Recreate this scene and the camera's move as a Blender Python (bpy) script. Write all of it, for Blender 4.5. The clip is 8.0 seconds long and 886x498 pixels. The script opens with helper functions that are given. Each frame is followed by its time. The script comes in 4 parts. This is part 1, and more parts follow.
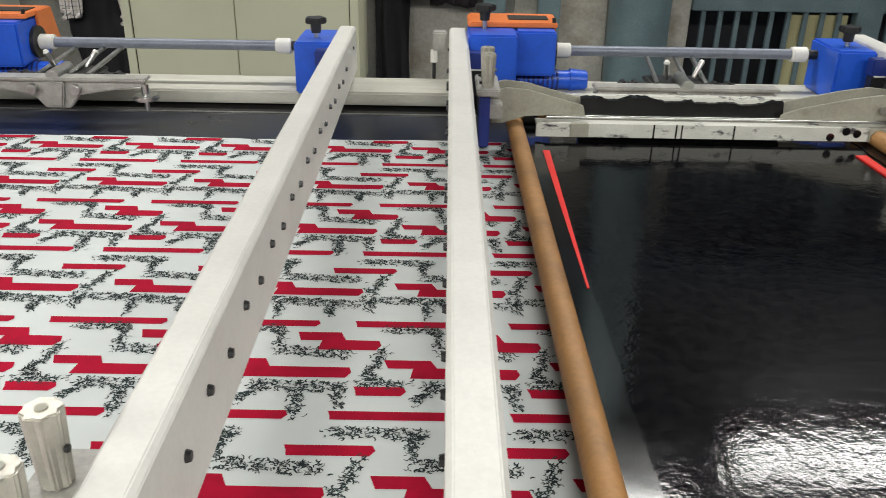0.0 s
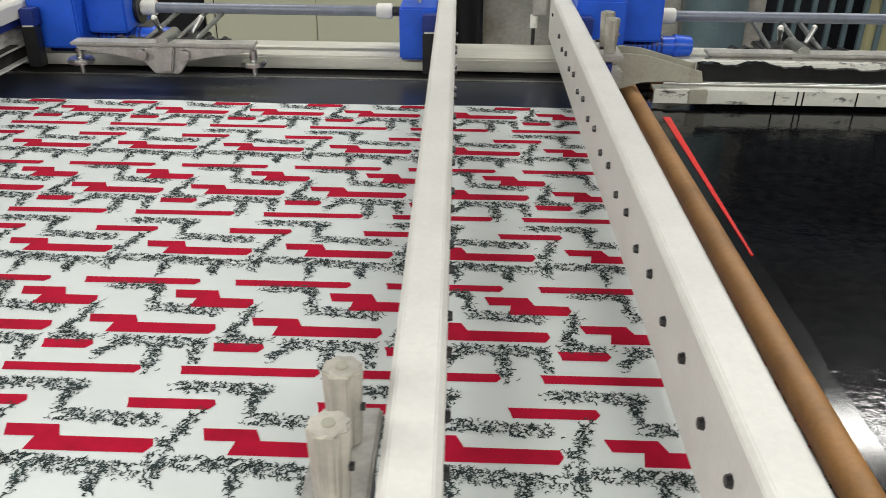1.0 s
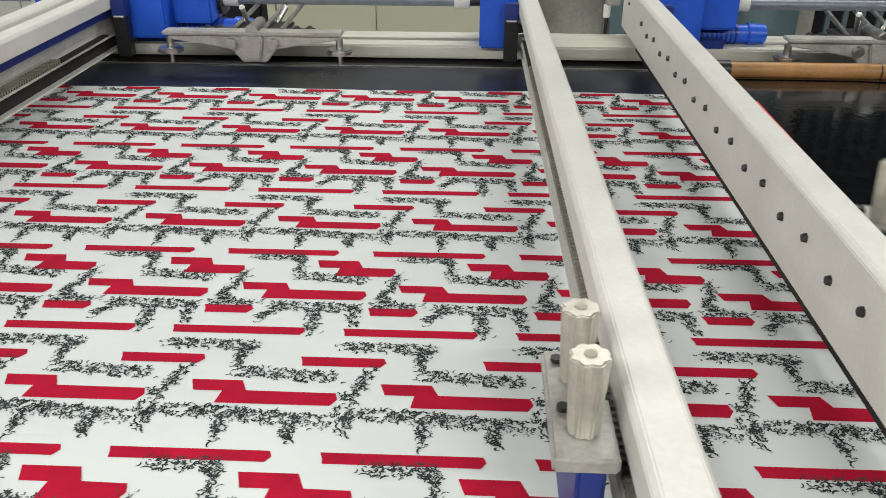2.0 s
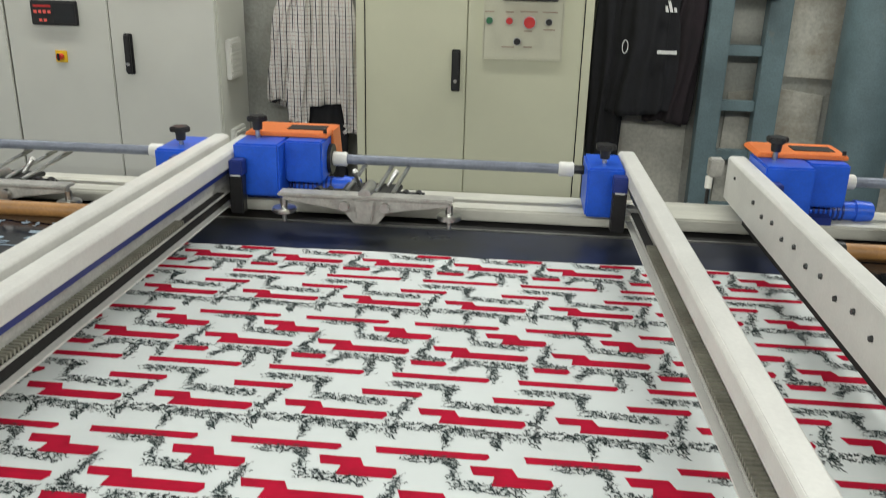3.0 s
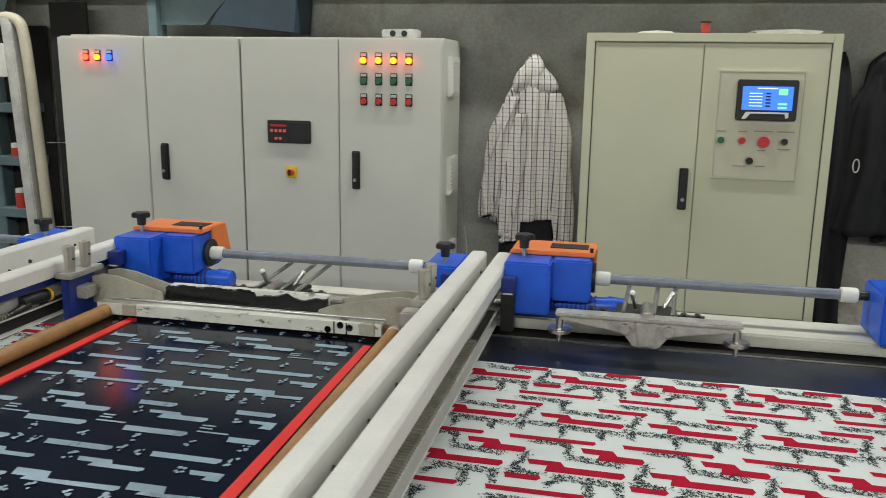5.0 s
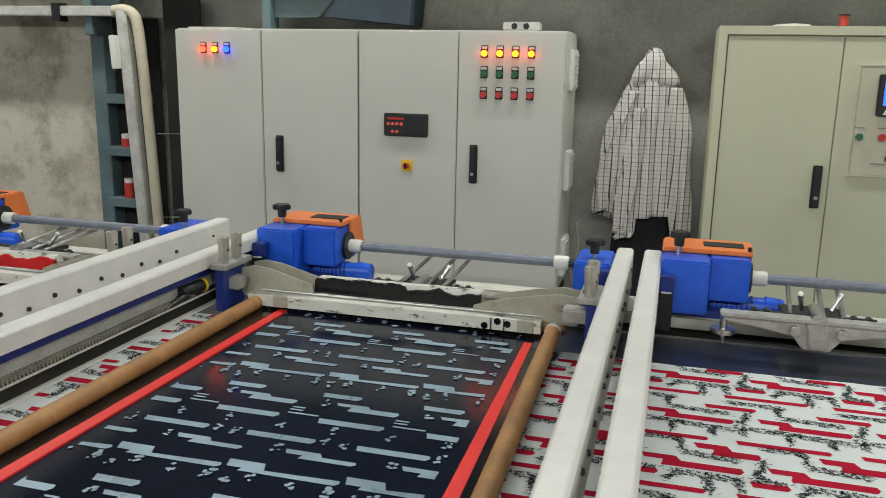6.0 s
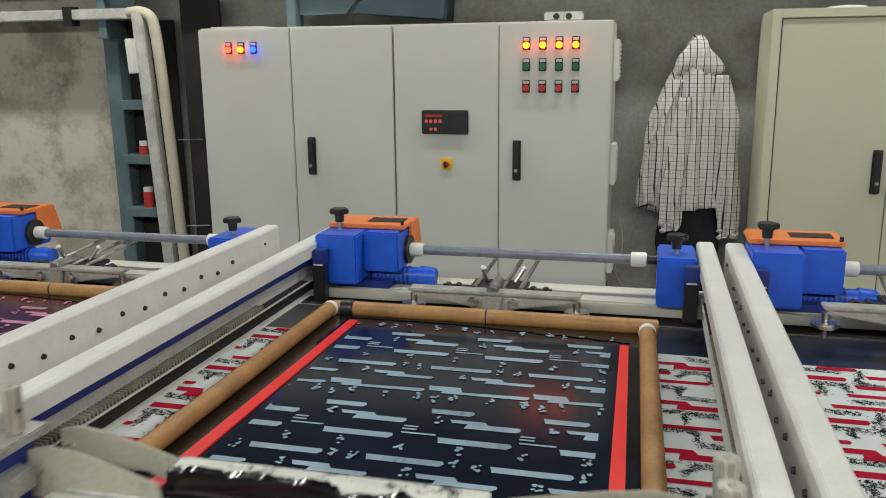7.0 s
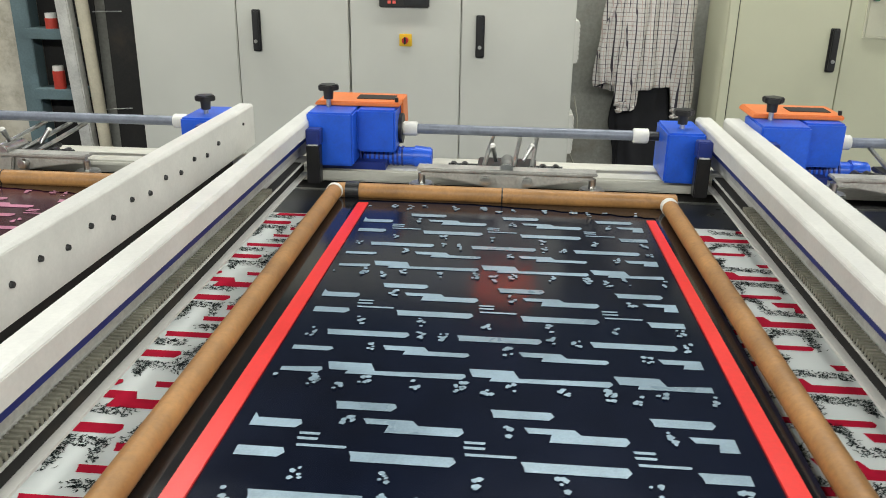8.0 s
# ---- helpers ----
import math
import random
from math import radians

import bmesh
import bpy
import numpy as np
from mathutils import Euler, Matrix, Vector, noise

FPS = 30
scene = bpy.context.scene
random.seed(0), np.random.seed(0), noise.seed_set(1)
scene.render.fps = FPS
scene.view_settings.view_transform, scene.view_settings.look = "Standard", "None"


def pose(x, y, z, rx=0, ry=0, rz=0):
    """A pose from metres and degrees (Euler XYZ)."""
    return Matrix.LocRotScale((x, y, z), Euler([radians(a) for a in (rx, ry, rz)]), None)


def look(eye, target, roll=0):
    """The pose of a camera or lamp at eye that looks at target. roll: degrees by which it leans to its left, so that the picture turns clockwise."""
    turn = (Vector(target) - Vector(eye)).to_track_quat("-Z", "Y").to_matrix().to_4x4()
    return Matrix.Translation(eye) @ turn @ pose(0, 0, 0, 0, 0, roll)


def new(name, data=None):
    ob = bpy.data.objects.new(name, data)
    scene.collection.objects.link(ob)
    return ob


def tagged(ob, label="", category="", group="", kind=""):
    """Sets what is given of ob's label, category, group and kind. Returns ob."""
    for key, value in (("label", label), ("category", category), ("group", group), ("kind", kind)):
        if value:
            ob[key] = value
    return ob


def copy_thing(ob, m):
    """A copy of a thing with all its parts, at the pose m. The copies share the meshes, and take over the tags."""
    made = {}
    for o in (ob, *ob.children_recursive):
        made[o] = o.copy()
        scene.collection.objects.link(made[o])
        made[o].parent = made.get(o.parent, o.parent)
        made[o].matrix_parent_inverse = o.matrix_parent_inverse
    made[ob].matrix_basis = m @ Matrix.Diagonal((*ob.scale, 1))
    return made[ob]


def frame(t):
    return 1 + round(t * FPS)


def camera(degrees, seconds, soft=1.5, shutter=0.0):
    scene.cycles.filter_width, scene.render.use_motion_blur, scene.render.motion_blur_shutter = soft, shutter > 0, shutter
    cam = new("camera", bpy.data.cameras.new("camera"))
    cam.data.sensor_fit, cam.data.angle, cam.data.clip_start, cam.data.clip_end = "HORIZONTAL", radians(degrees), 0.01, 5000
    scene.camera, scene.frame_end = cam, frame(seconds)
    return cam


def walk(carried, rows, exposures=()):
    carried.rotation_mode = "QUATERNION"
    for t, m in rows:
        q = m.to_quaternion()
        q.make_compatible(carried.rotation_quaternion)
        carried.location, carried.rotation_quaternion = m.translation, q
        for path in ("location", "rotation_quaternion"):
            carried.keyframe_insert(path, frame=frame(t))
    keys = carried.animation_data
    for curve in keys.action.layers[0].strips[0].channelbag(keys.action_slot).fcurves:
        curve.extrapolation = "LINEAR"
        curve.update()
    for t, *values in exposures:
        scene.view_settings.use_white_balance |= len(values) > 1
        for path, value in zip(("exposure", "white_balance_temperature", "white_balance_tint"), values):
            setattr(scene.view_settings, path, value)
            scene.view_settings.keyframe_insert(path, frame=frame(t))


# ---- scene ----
cam = camera(56.3, 8.0, soft=0.9, shutter=0.2)
PATH = [
    (0, (4.054, 0.684, 1.672), (4.058, 2.494, 0.815), 1.0),
    (0.5, (3.957, 0.705, 1.671), (3.905, 2.503, 0.791), 1.3),
    (1, (3.808, 0.678, 1.661), (3.759, 2.452, 0.74), 0.6),
    (2.3, (3.534, 0.598, 1.634), (3.44, 2.374, 0.719), 0.1),
    (2.5, (3.484, 0.616, 1.699), (3.343, 2.398, 0.801), 1.1),
    (3, (3.381, 0.666, 1.767), (3.214, 2.545, 1.102), 1.4),
    (3.5, (3.29, 0.642, 1.786), (3.094, 2.576, 1.313), 1.1),
    (4, (3.183, 0.594, 1.796), (2.93, 2.536, 1.381), 0.3),
    (4.5, (3.046, 0.642, 1.785), (2.704, 2.568, 1.364), 1.0),
    (4.7, (2.977, 0.649, 1.792), (2.588, 2.564, 1.369), 0.7),
    (5.8, (2.534, 0.572, 1.732), (2.05, 2.468, 1.325), 1.7),
    (6, (2.498, 0.582, 1.773), (1.977, 2.464, 1.338), 1.1),
    (6.5, (2.32, 0.606, 1.776), (1.806, 2.493, 1.359), -0.8),
    (7, (2.178, 0.634, 1.753), (1.701, 2.527, 1.315), -0.6),
    (7.5, (1.969, 0.646, 1.718), (1.668, 2.53, 1.117), 0.3),
    (8, (1.732, 0.647, 1.695), (1.583, 2.518, 1.004), 0.9),
]
walk(cam, [(t, look(eye, target, roll)) for t, eye, target, roll in PATH],
     exposures=[(0, 0.35, 6560, 14), (1.0, 0.24, 6560, 14), (2.5, 0.25, 6540, 13), (3.05, 0.3, 6500, 10), (3.4, 0.1, 6500, 10), (6.5, 0.1, 6500, 10), (7.0, 0.1, 6500, 10), (8.0, 0.58, 6500, 10)])

# ---------------------------------------------------------------- world and light
world = bpy.data.worlds.new("world")
scene.world = world
world.use_nodes = True
world.node_tree.nodes["Background"].inputs["Color"].default_value = (0.9, 0.95, 1.0, 1)
world.node_tree.nodes["Background"].inputs["Strength"].default_value = 0.05
scene.view_settings.exposure = 0.0

LAMP_ROWS = [(-1.2, 3.5, 96.0), (4.05, 3.5, 30.0)]          # y, z, watts of the tube rows
LAMP_X = [-2.6, -0.2, 2.2, 4.6, 7.0]
LAMPS = [(lx, ly, lz, watts) for ly, lz, watts in LAMP_ROWS for lx in LAMP_X]
LAMPS[-1] = (6.5, 4.5, 3.5, 34.0)          # the last one hangs over the end station
for lx, ly, lz, watts in LAMPS:
    data = bpy.data.lights.new("tube_light", "AREA")
    data.shape, data.size, data.size_y = "RECTANGLE", 1.5, 0.12
    data.energy, data.color = watts, (0.965, 0.99, 0.935)
    lamp_ob = new("tube_light", data)
    lamp_ob.matrix_world = pose(lx, ly, lz - 0.09)

# ---------------------------------------------------------------- materials
def nodes_of(name):
    m = bpy.data.materials.new(name)
    m.use_nodes = True
    nt = m.node_tree
    return m, nt, nt.nodes["Principled BSDF"]


def add_node(nt, kind, **inputs):
    n = nt.nodes.new(kind)
    for key, value in inputs.items():
        n.inputs[key.replace("_", " ")].default_value = value
    return n


def mix_colour(nt, fac, a, b, mode="MIX"):
    n = nt.nodes.new("ShaderNodeMix")
    n.data_type, n.blend_type = "RGBA", mode
    for sock, v in ((n.inputs[0], fac), (n.inputs[6], a), (n.inputs[7], b)):
        if hasattr(v, "is_output"):
            nt.links.new(v, sock)
        else:
            sock.default_value = v
    return n.outputs[2]


def ramp(nt, source, lo, hi):
    n = nt.nodes.new("ShaderNodeMapRange")
    n.inputs["From Min"].default_value, n.inputs["From Max"].default_value = lo, hi
    nt.links.new(source, n.inputs["Value"])
    return n.outputs["Result"]


def surf(name, base, rough=0.5, metal=0.0, var=0.12, scale=6.0, grain=120.0, bump=0.02, dirt=None, dirt_at=(0.55, 0.75), dirt_scale=3.0, coat=0.0, spread=None, spec=0.5):
    """A surface with variation at two scales, fine relief and patches of dirt."""
    m, nt, b = nodes_of(name)
    co = nt.nodes.new("ShaderNodeTexCoord").outputs["Object"]
    if spread:
        mp = nt.nodes.new("ShaderNodeMapping")
        mp.inputs["Scale"].default_value = spread
        nt.links.new(co, mp.inputs["Vector"])
        co = mp.outputs["Vector"]
    big = add_node(nt, "ShaderNodeTexNoise", Scale=scale, Detail=5.0, Roughness=0.6)
    fine = add_node(nt, "ShaderNodeTexNoise", Scale=grain, Detail=3.0, Roughness=0.6)
    for n in (big, fine):
        nt.links.new(co, n.inputs["Vector"])
    dark = tuple(c * (1 - var * 1.6) for c in base) + (1,)
    light = tuple(min(1, c * (1 + var)) for c in base) + (1,)
    col = mix_colour(nt, ramp(nt, big.outputs["Fac"], 0.3, 0.7), dark, light)
    col = mix_colour(nt, ramp(nt, fine.outputs["Fac"], 0.35, 0.75), col, mix_colour(nt, 0.25 * min(1.0, var * 6), col, (0.03, 0.03, 0.03, 1)))
    if dirt:
        spots = add_node(nt, "ShaderNodeTexNoise", Scale=dirt_scale, Detail=8.0, Roughness=0.7)
        nt.links.new(co, spots.inputs["Vector"])
        col = mix_colour(nt, ramp(nt, spots.outputs["Fac"], *dirt_at), col, dirt + (1,))
    nt.links.new(col, b.inputs["Base Color"])
    b.inputs["Metallic"].default_value = metal
    r = nt.nodes.new("ShaderNodeMapRange")
    r.inputs["To Min"].default_value, r.inputs["To Max"].default_value = max(0.02, rough - 0.1), min(1, rough + 0.1)
    nt.links.new(big.outputs["Fac"], r.inputs["Value"])
    nt.links.new(r.outputs["Result"], b.inputs["Roughness"])
    b.inputs["Coat Weight"].default_value = coat
    b.inputs["Specular IOR Level"].default_value = spec
    if bump:
        bp = add_node(nt, "ShaderNodeBump", Strength=bump * 5, Distance=0.002)
        nt.links.new(fine.outputs["Fac"], bp.inputs["Height"])
        nt.links.new(bp.outputs["Normal"], b.inputs["Normal"])
    return m


def glow(name, colour, strength):
    m, nt, b = nodes_of(name)
    b.inputs["Base Color"].default_value = tuple(c * 0.6 for c in colour) + (1,)
    b.inputs["Emission Color"].default_value = colour + (1,)
    b.inputs["Emission Strength"].default_value = strength
    b.inputs["Roughness"].default_value = 0.3
    return m


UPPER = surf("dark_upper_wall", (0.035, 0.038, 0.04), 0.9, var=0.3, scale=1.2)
TROUGH = surf("ink_stained_white", (0.60, 0.60, 0.54), 0.5, var=0.08, scale=10, dirt=(0.03, 0.03, 0.035), dirt_at=(0.55, 0.63), dirt_scale=14, spread=(1, 1, 2.2))
WHITE = surf("white_enamel", (0.68, 0.67, 0.63), 0.42, var=0.05, scale=9, dirt=(0.42, 0.40, 0.34), dirt_at=(0.66, 0.9), dirt_scale=14)
CREAM = surf("cream_rail_paint", (0.58, 0.57, 0.50), 0.45, var=0.1, dirt=(0.16, 0.13, 0.09), dirt_at=(0.58, 0.82), dirt_scale=7, spread=(0.4, 3, 3))
BLUE = surf("blue_enamel", (0.014, 0.105, 0.66), 0.36, var=0.1, scale=12, dirt=(0.02, 0.04, 0.2), dirt_at=(0.62, 0.85), dirt_scale=16)
DARK_BLUE = surf("dark_blue_enamel", (0.012, 0.03, 0.2), 0.4, var=0.1)
ORANGE = surf("orange_enamel", (0.78, 0.20, 0.045), 0.4, var=0.08, dirt=(0.35, 0.08, 0.02), dirt_at=(0.62, 0.85), dirt_scale=18)
BLACK = surf("black_plastic", (0.012, 0.012, 0.013), 0.4, var=0.2)
# Near-black with faint dirt; puts shade into gaps, hollows and undersides as colour.
SHADE_BLACK = surf("painted_shade", (0.012, 0.011, 0.01), 0.8, var=0.3, dirt=(0.04, 0.03, 0.02))
STEEL = surf("brushed_steel", (0.55, 0.55, 0.53), 0.32, 1.0, var=0.12, scale=20, dirt=(0.2, 0.18, 0.15), dirt_at=(0.6, 0.9), dirt_scale=12)
SHAFT = surf("grey_steel_shaft", (0.20, 0.22, 0.27), 0.42, 0.25, var=0.12, scale=18)
CAST = surf("cast_aluminium", (0.46, 0.45, 0.42), 0.5, 0.55, var=0.15, scale=14, dirt=(0.2, 0.18, 0.14), dirt_at=(0.55, 0.85), dirt_scale=16, bump=0.05)
NYLON = surf("white_nylon", (0.74, 0.73, 0.68), 0.45, var=0.05)
HANDLE = surf("pale_zinc_handle", (0.50, 0.48, 0.42), 0.34, 0.55, var=0.1, scale=20, dirt=(0.36, 0.33, 0.27), dirt_at=(0.6, 0.85), dirt_scale=25)
PLATE = surf("stained_plate", (0.38, 0.37, 0.30), 0.5, 0.1, var=0.12, dirt=(0.16, 0.14, 0.10), dirt_at=(0.58, 0.8), dirt_scale=16)
TUBE = surf("brown_wrapped_tube", (0.40, 0.20, 0.065), 0.5, var=0.18, scale=9, dirt=(0.10, 0.045, 0.015), dirt_at=(0.6, 0.85), dirt_scale=10)
BLACK_INK = surf("wet_black_ink", (0.004, 0.004, 0.005), 0.12, var=0.3, bump=0.0)
BELT = surf("dark_rubber_belt", (0.006, 0.008, 0.012), 0.30, var=0.4, scale=2.5, bump=0.01, dirt=(0.012, 0.02, 0.06), dirt_at=(0.45, 0.75), dirt_scale=1.3)
RED_TAPE = surf("red_tape", (0.80, 0.025, 0.02), 0.35, var=0.06)
MESH_NAVY = surf("inked_navy_mesh", (0.003, 0.006, 0.018), 0.11, var=0.3, scale=3, bump=0.008, grain=500, spec=0.22)
MESH_BLACK = surf("inked_black_mesh", (0.002, 0.002, 0.003), 0.05, var=0.3, scale=3, bump=0.055, grain=45, spec=0.22)
MESH_MAROON = surf("inked_maroon_mesh", (0.045, 0.006, 0.02), 0.2, var=0.3, scale=3, bump=0.008, grain=500)
OPEN_PALE = surf("open_mesh_pale", (0.27, 0.37, 0.45), 0.3, var=0.22, scale=5, grain=300)
OPEN_PINK = surf("open_mesh_pink", (0.55, 0.22, 0.33), 0.35, var=0.2, scale=5)
CLOTH = surf("white_cotton", (0.62, 0.655, 0.645), 0.85, var=0.03, scale=4, grain=700, bump=0.04)
PRINT_RED = surf("red_print", (0.42, 0.005, 0.030), 0.9, var=0.12, scale=30, grain=500, bump=0.03, spec=0.12)
PRINT_DARK = surf("dark_print", (0.030, 0.044, 0.044), 0.85, var=0.4, scale=30, grain=500, spec=0.15)
CAB_WHITE = surf("pale_grey_powder_coat", (0.60, 0.60, 0.54), 0.5, var=0.035, scale=2.0, grain=400, bump=0.03)
CAB_BEIGE = surf("beige_powder_coat", (0.58, 0.58, 0.42), 0.5, var=0.035, scale=2.0, grain=400, bump=0.03)
PANEL_BEIGE = surf("beige_control_plate", (0.56, 0.55, 0.42), 0.45, var=0.03)
WALL = surf("grey_damp_plaster", (0.42, 0.42, 0.375), 0.85, var=0.2, scale=1.6, grain=60, bump=0.06, dirt=(0.22, 0.20, 0.16), dirt_at=(0.54, 0.72), dirt_scale=1.9)
WALL_PALE = surf("flaking_plaster", (0.43, 0.39, 0.31), 0.9, var=0.2, scale=2.2, grain=50, bump=0.1, dirt=(0.58, 0.54, 0.45), dirt_at=(0.44, 0.56), dirt_scale=2.6)
CONCRETE = surf("stained_concrete", (0.50, 0.485, 0.42), 0.9, var=0.2, scale=2.5, grain=60, bump=0.08, dirt=(0.24, 0.19, 0.13), dirt_at=(0.5, 0.72), dirt_scale=2.4)
FLOOR = surf("worn_cement_floor", (0.17, 0.165, 0.155), 0.7, var=0.25, scale=1.2, grain=80, bump=0.06, dirt=(0.06, 0.055, 0.05), dirt_scale=0.9)
CEIL = surf("dark_ceiling", (0.07, 0.07, 0.068), 0.9, var=0.15, scale=1.0)
TEAL = surf("teal_steel_paint", (0.125, 0.185, 0.20), 0.5, var=0.18, scale=5, dirt=(0.20, 0.17, 0.13), dirt_at=(0.62, 0.85), dirt_scale=7)
NAVY_STEEL = surf("dark_blue_steel", (0.028, 0.05, 0.075), 0.5, var=0.2, dirt=(0.10, 0.10, 0.10), dirt_at=(0.6, 0.85))
RACK = surf("greasy_rack_steel", (0.30, 0.29, 0.23), 0.4, 0.2, var=0.2, scale=12)
GALV = surf("galvanised_steel", (0.62, 0.61, 0.57), 0.45, 0.15, var=0.15, scale=10, dirt=(0.25, 0.2, 0.14), dirt_at=(0.6, 0.9), dirt_scale=9)
CREAM_PIPE = surf("cream_pipe", (0.55, 0.50, 0.38), 0.5, var=0.1)
DARK_CLOTH = surf("black_fabric", (0.010, 0.010, 0.013), 0.95, var=0.3, scale=10, grain=300, bump=0.05)
MAROON_CLOTH = surf("dark_maroon_fabric", (0.013, 0.007, 0.010), 0.95, var=0.3, scale=10, grain=300, bump=0.05)
NIGHT = surf("night_void", (0.010, 0.012, 0.016), 0.6, var=0.2)
PAPER = surf("paper", (0.55, 0.54, 0.50), 0.8, var=0.06)
RED_CAN = surf("red_label", (0.55, 0.05, 0.03), 0.4, var=0.15)
YELLOW = surf("yellow_plastic", (0.80, 0.52, 0.02), 0.4, var=0.05)
YELLOW_BOARD = surf("faded_yellow_board", (0.50, 0.47, 0.25), 0.7, var=0.1, scale=5)
GREEN_BTN = surf("green_button", (0.02, 0.14, 0.06), 0.35, var=0.1)
RED_BTN = surf("red_button", (0.55, 0.03, 0.03), 0.35, var=0.1)
WHITE_INK = surf("white_marking", (0.75, 0.75, 0.73), 0.6, var=0.05)
FADED_INK = surf("faded_red_ink", (0.42, 0.32, 0.24), 0.6, var=0.2)
GLOW_ORANGE = glow("lit_orange_lens", (1.0, 0.072, 0.003), 14.0)
GLOW_RED = glow("lit_red_lens", (1.0, 0.012, 0.004), 24.0)
GLOW_BLUE = glow("lit_blue_lens", (0.004, 0.016, 1.0), 20.0)
GLOW_TUBE = glow("fluorescent_tube", (1.0, 0.985, 0.95), 7.0)
GLOW_SCREEN = glow("lit_blue_screen", (0.05, 0.20, 0.95), 1.1)
GLOW_ROW = glow("lit_white_row", (0.6, 0.75, 1.0), 1.0)
GLOW_GREEN = glow("lit_green_field", (0.25, 0.85, 0.45), 0.9)
GLOW_DIGIT = glow("lit_red_digit", (1.0, 0.15, 0.12), 0.14)


def plaid():
    m, nt, b = nodes_of("checked_cotton")
    uv = nt.nodes.new("ShaderNodeUVMap")
    sep = nt.nodes.new("ShaderNodeSeparateXYZ")
    nt.links.new(uv.outputs["UV"], sep.inputs["Vector"])

    def lines(source, freq, width, shift=0.0):
        mul = nt.nodes.new("ShaderNodeMath"); mul.operation = "MULTIPLY_ADD"
        mul.inputs[1].default_value, mul.inputs[2].default_value = freq, shift
        nt.links.new(source, mul.inputs[0])
        fr = nt.nodes.new("ShaderNodeMath"); fr.operation = "FRACT"
        nt.links.new(mul.outputs[0], fr.inputs[0])
        lt = nt.nodes.new("ShaderNodeMath"); lt.operation = "LESS_THAN"
        lt.inputs[1].default_value = width
        nt.links.new(fr.outputs[0], lt.inputs[0])
        return lt.outputs[0]

    col = (0.60, 0.58, 0.55, 1)
    for source, freq, wid, ink in ((sep.outputs["Y"], 25.0, 0.08, (0.26, 0.22, 0.22, 1)), (sep.outputs["X"], 31.0, 0.13, (0.035, 0.03, 0.045, 1))):
        col = mix_colour(nt, lines(source, freq, 0.08, 0.45), col, (0.46, 0.36, 0.32, 1))
        col = mix_colour(nt, lines(source, freq, wid), col, ink)
    nt.links.new(col, b.inputs["Base Color"])
    b.inputs["Roughness"].default_value = 0.9
    return m


PLAID = plaid()

# ---------------------------------------------------------------- mesh helpers
def box(bm, x0, x1, y0, y1, z0, z1):
    vs = [bm.verts.new((x, y, z)) for x in (x0, x1) for y in (y0, y1) for z in (z0, z1)]
    for f in ((0, 1, 3, 2), (4, 6, 7, 5), (0, 4, 5, 1), (2, 3, 7, 6), (0, 2, 6, 4), (1, 5, 7, 3)):
        bm.faces.new([vs[i] for i in f])
    return bm


def rod(bm, p0, p1, r, r2=None, seg=18, lobes=0, depth=0.0):
    p0, p1 = Vector(p0), Vector(p1)
    d = p1 - p0
    q = d.to_track_quat("Z", "Y")
    r2 = r if r2 is None else r2
    rings = []
    for p, rad in ((p0, r), (p1, r2)):
        ring = []
        for k in range(seg):
            a = 2 * math.pi * k / seg
            rr = rad * (1 - depth * (0.5 + 0.5 * math.cos(lobes * a))) if lobes else rad
            ring.append(bm.verts.new(p + q @ Vector((rr * math.cos(a), rr * math.sin(a), 0))))
        rings.append(ring)
    for k in range(seg):
        bm.faces.new((rings[0][k], rings[0][(k + 1) % seg], rings[1][(k + 1) % seg], rings[1][k]))
    bm.faces.new(rings[0][::-1])
    bm.faces.new(rings[1])
    return bm


def prism(bm, pts, axis, a0, a1):
    """A polygon of (u, v) points pushed along an axis: x: (y, z), y: (x, z), z: (x, y)."""
    def place(u, v, a):
        return {"x": (a, u, v), "y": (u, a, v), "z": (u, v, a)}[axis]
    r0 = [bm.verts.new(place(u, v, a0)) for u, v in pts]
    r1 = [bm.verts.new(place(u, v, a1)) for u, v in pts]
    n = len(pts)
    for k in range(n):
        bm.faces.new((r0[k], r0[(k + 1) % n], r1[(k + 1) % n], r1[k]))
    bm.faces.new(r0[::-1])
    bm.faces.new(r1)
    return bm


def finish(name, bm, material, bevel=0.0, smooth=True):
    bmesh.ops.recalc_face_normals(bm, faces=bm.faces)
    if bevel:
        sharp = [e for e in bm.edges if len(e.link_faces) == 2 and e.calc_face_angle(0) > 0.7]
        bmesh.ops.bevel(bm, geom=sharp, offset=bevel, segments=2, affect="EDGES", clamp_overlap=True)
    me = bpy.data.meshes.new(name)
    bm.to_mesh(me)
    bm.free()
    me.materials.append(material)
    if smooth:
        me.polygons.foreach_set("use_smooth", [True] * len(me.polygons))
        me.set_sharp_from_angle(angle=radians(35))
    return me


def part(name, bm, material, parent, label="", bevel=0.0, smooth=True):
    ob = new(name, finish(name, bm, material, bevel, smooth))
    ob.parent = parent
    return tagged(ob, label)


def thing(name, label, category, group="", kind="", at=None):
    ob = new(name)
    ob.empty_display_size = 0.05
    if at is not None:
        ob.matrix_basis = at
    return tagged(ob, label, category, group, kind)


def solid(name, bm, material, label, category="", group="", kind="", bevel=0.0):
    return tagged(new(name, finish(name, bm, material, bevel)), label, category, group, kind)


def B():
    return bmesh.new()


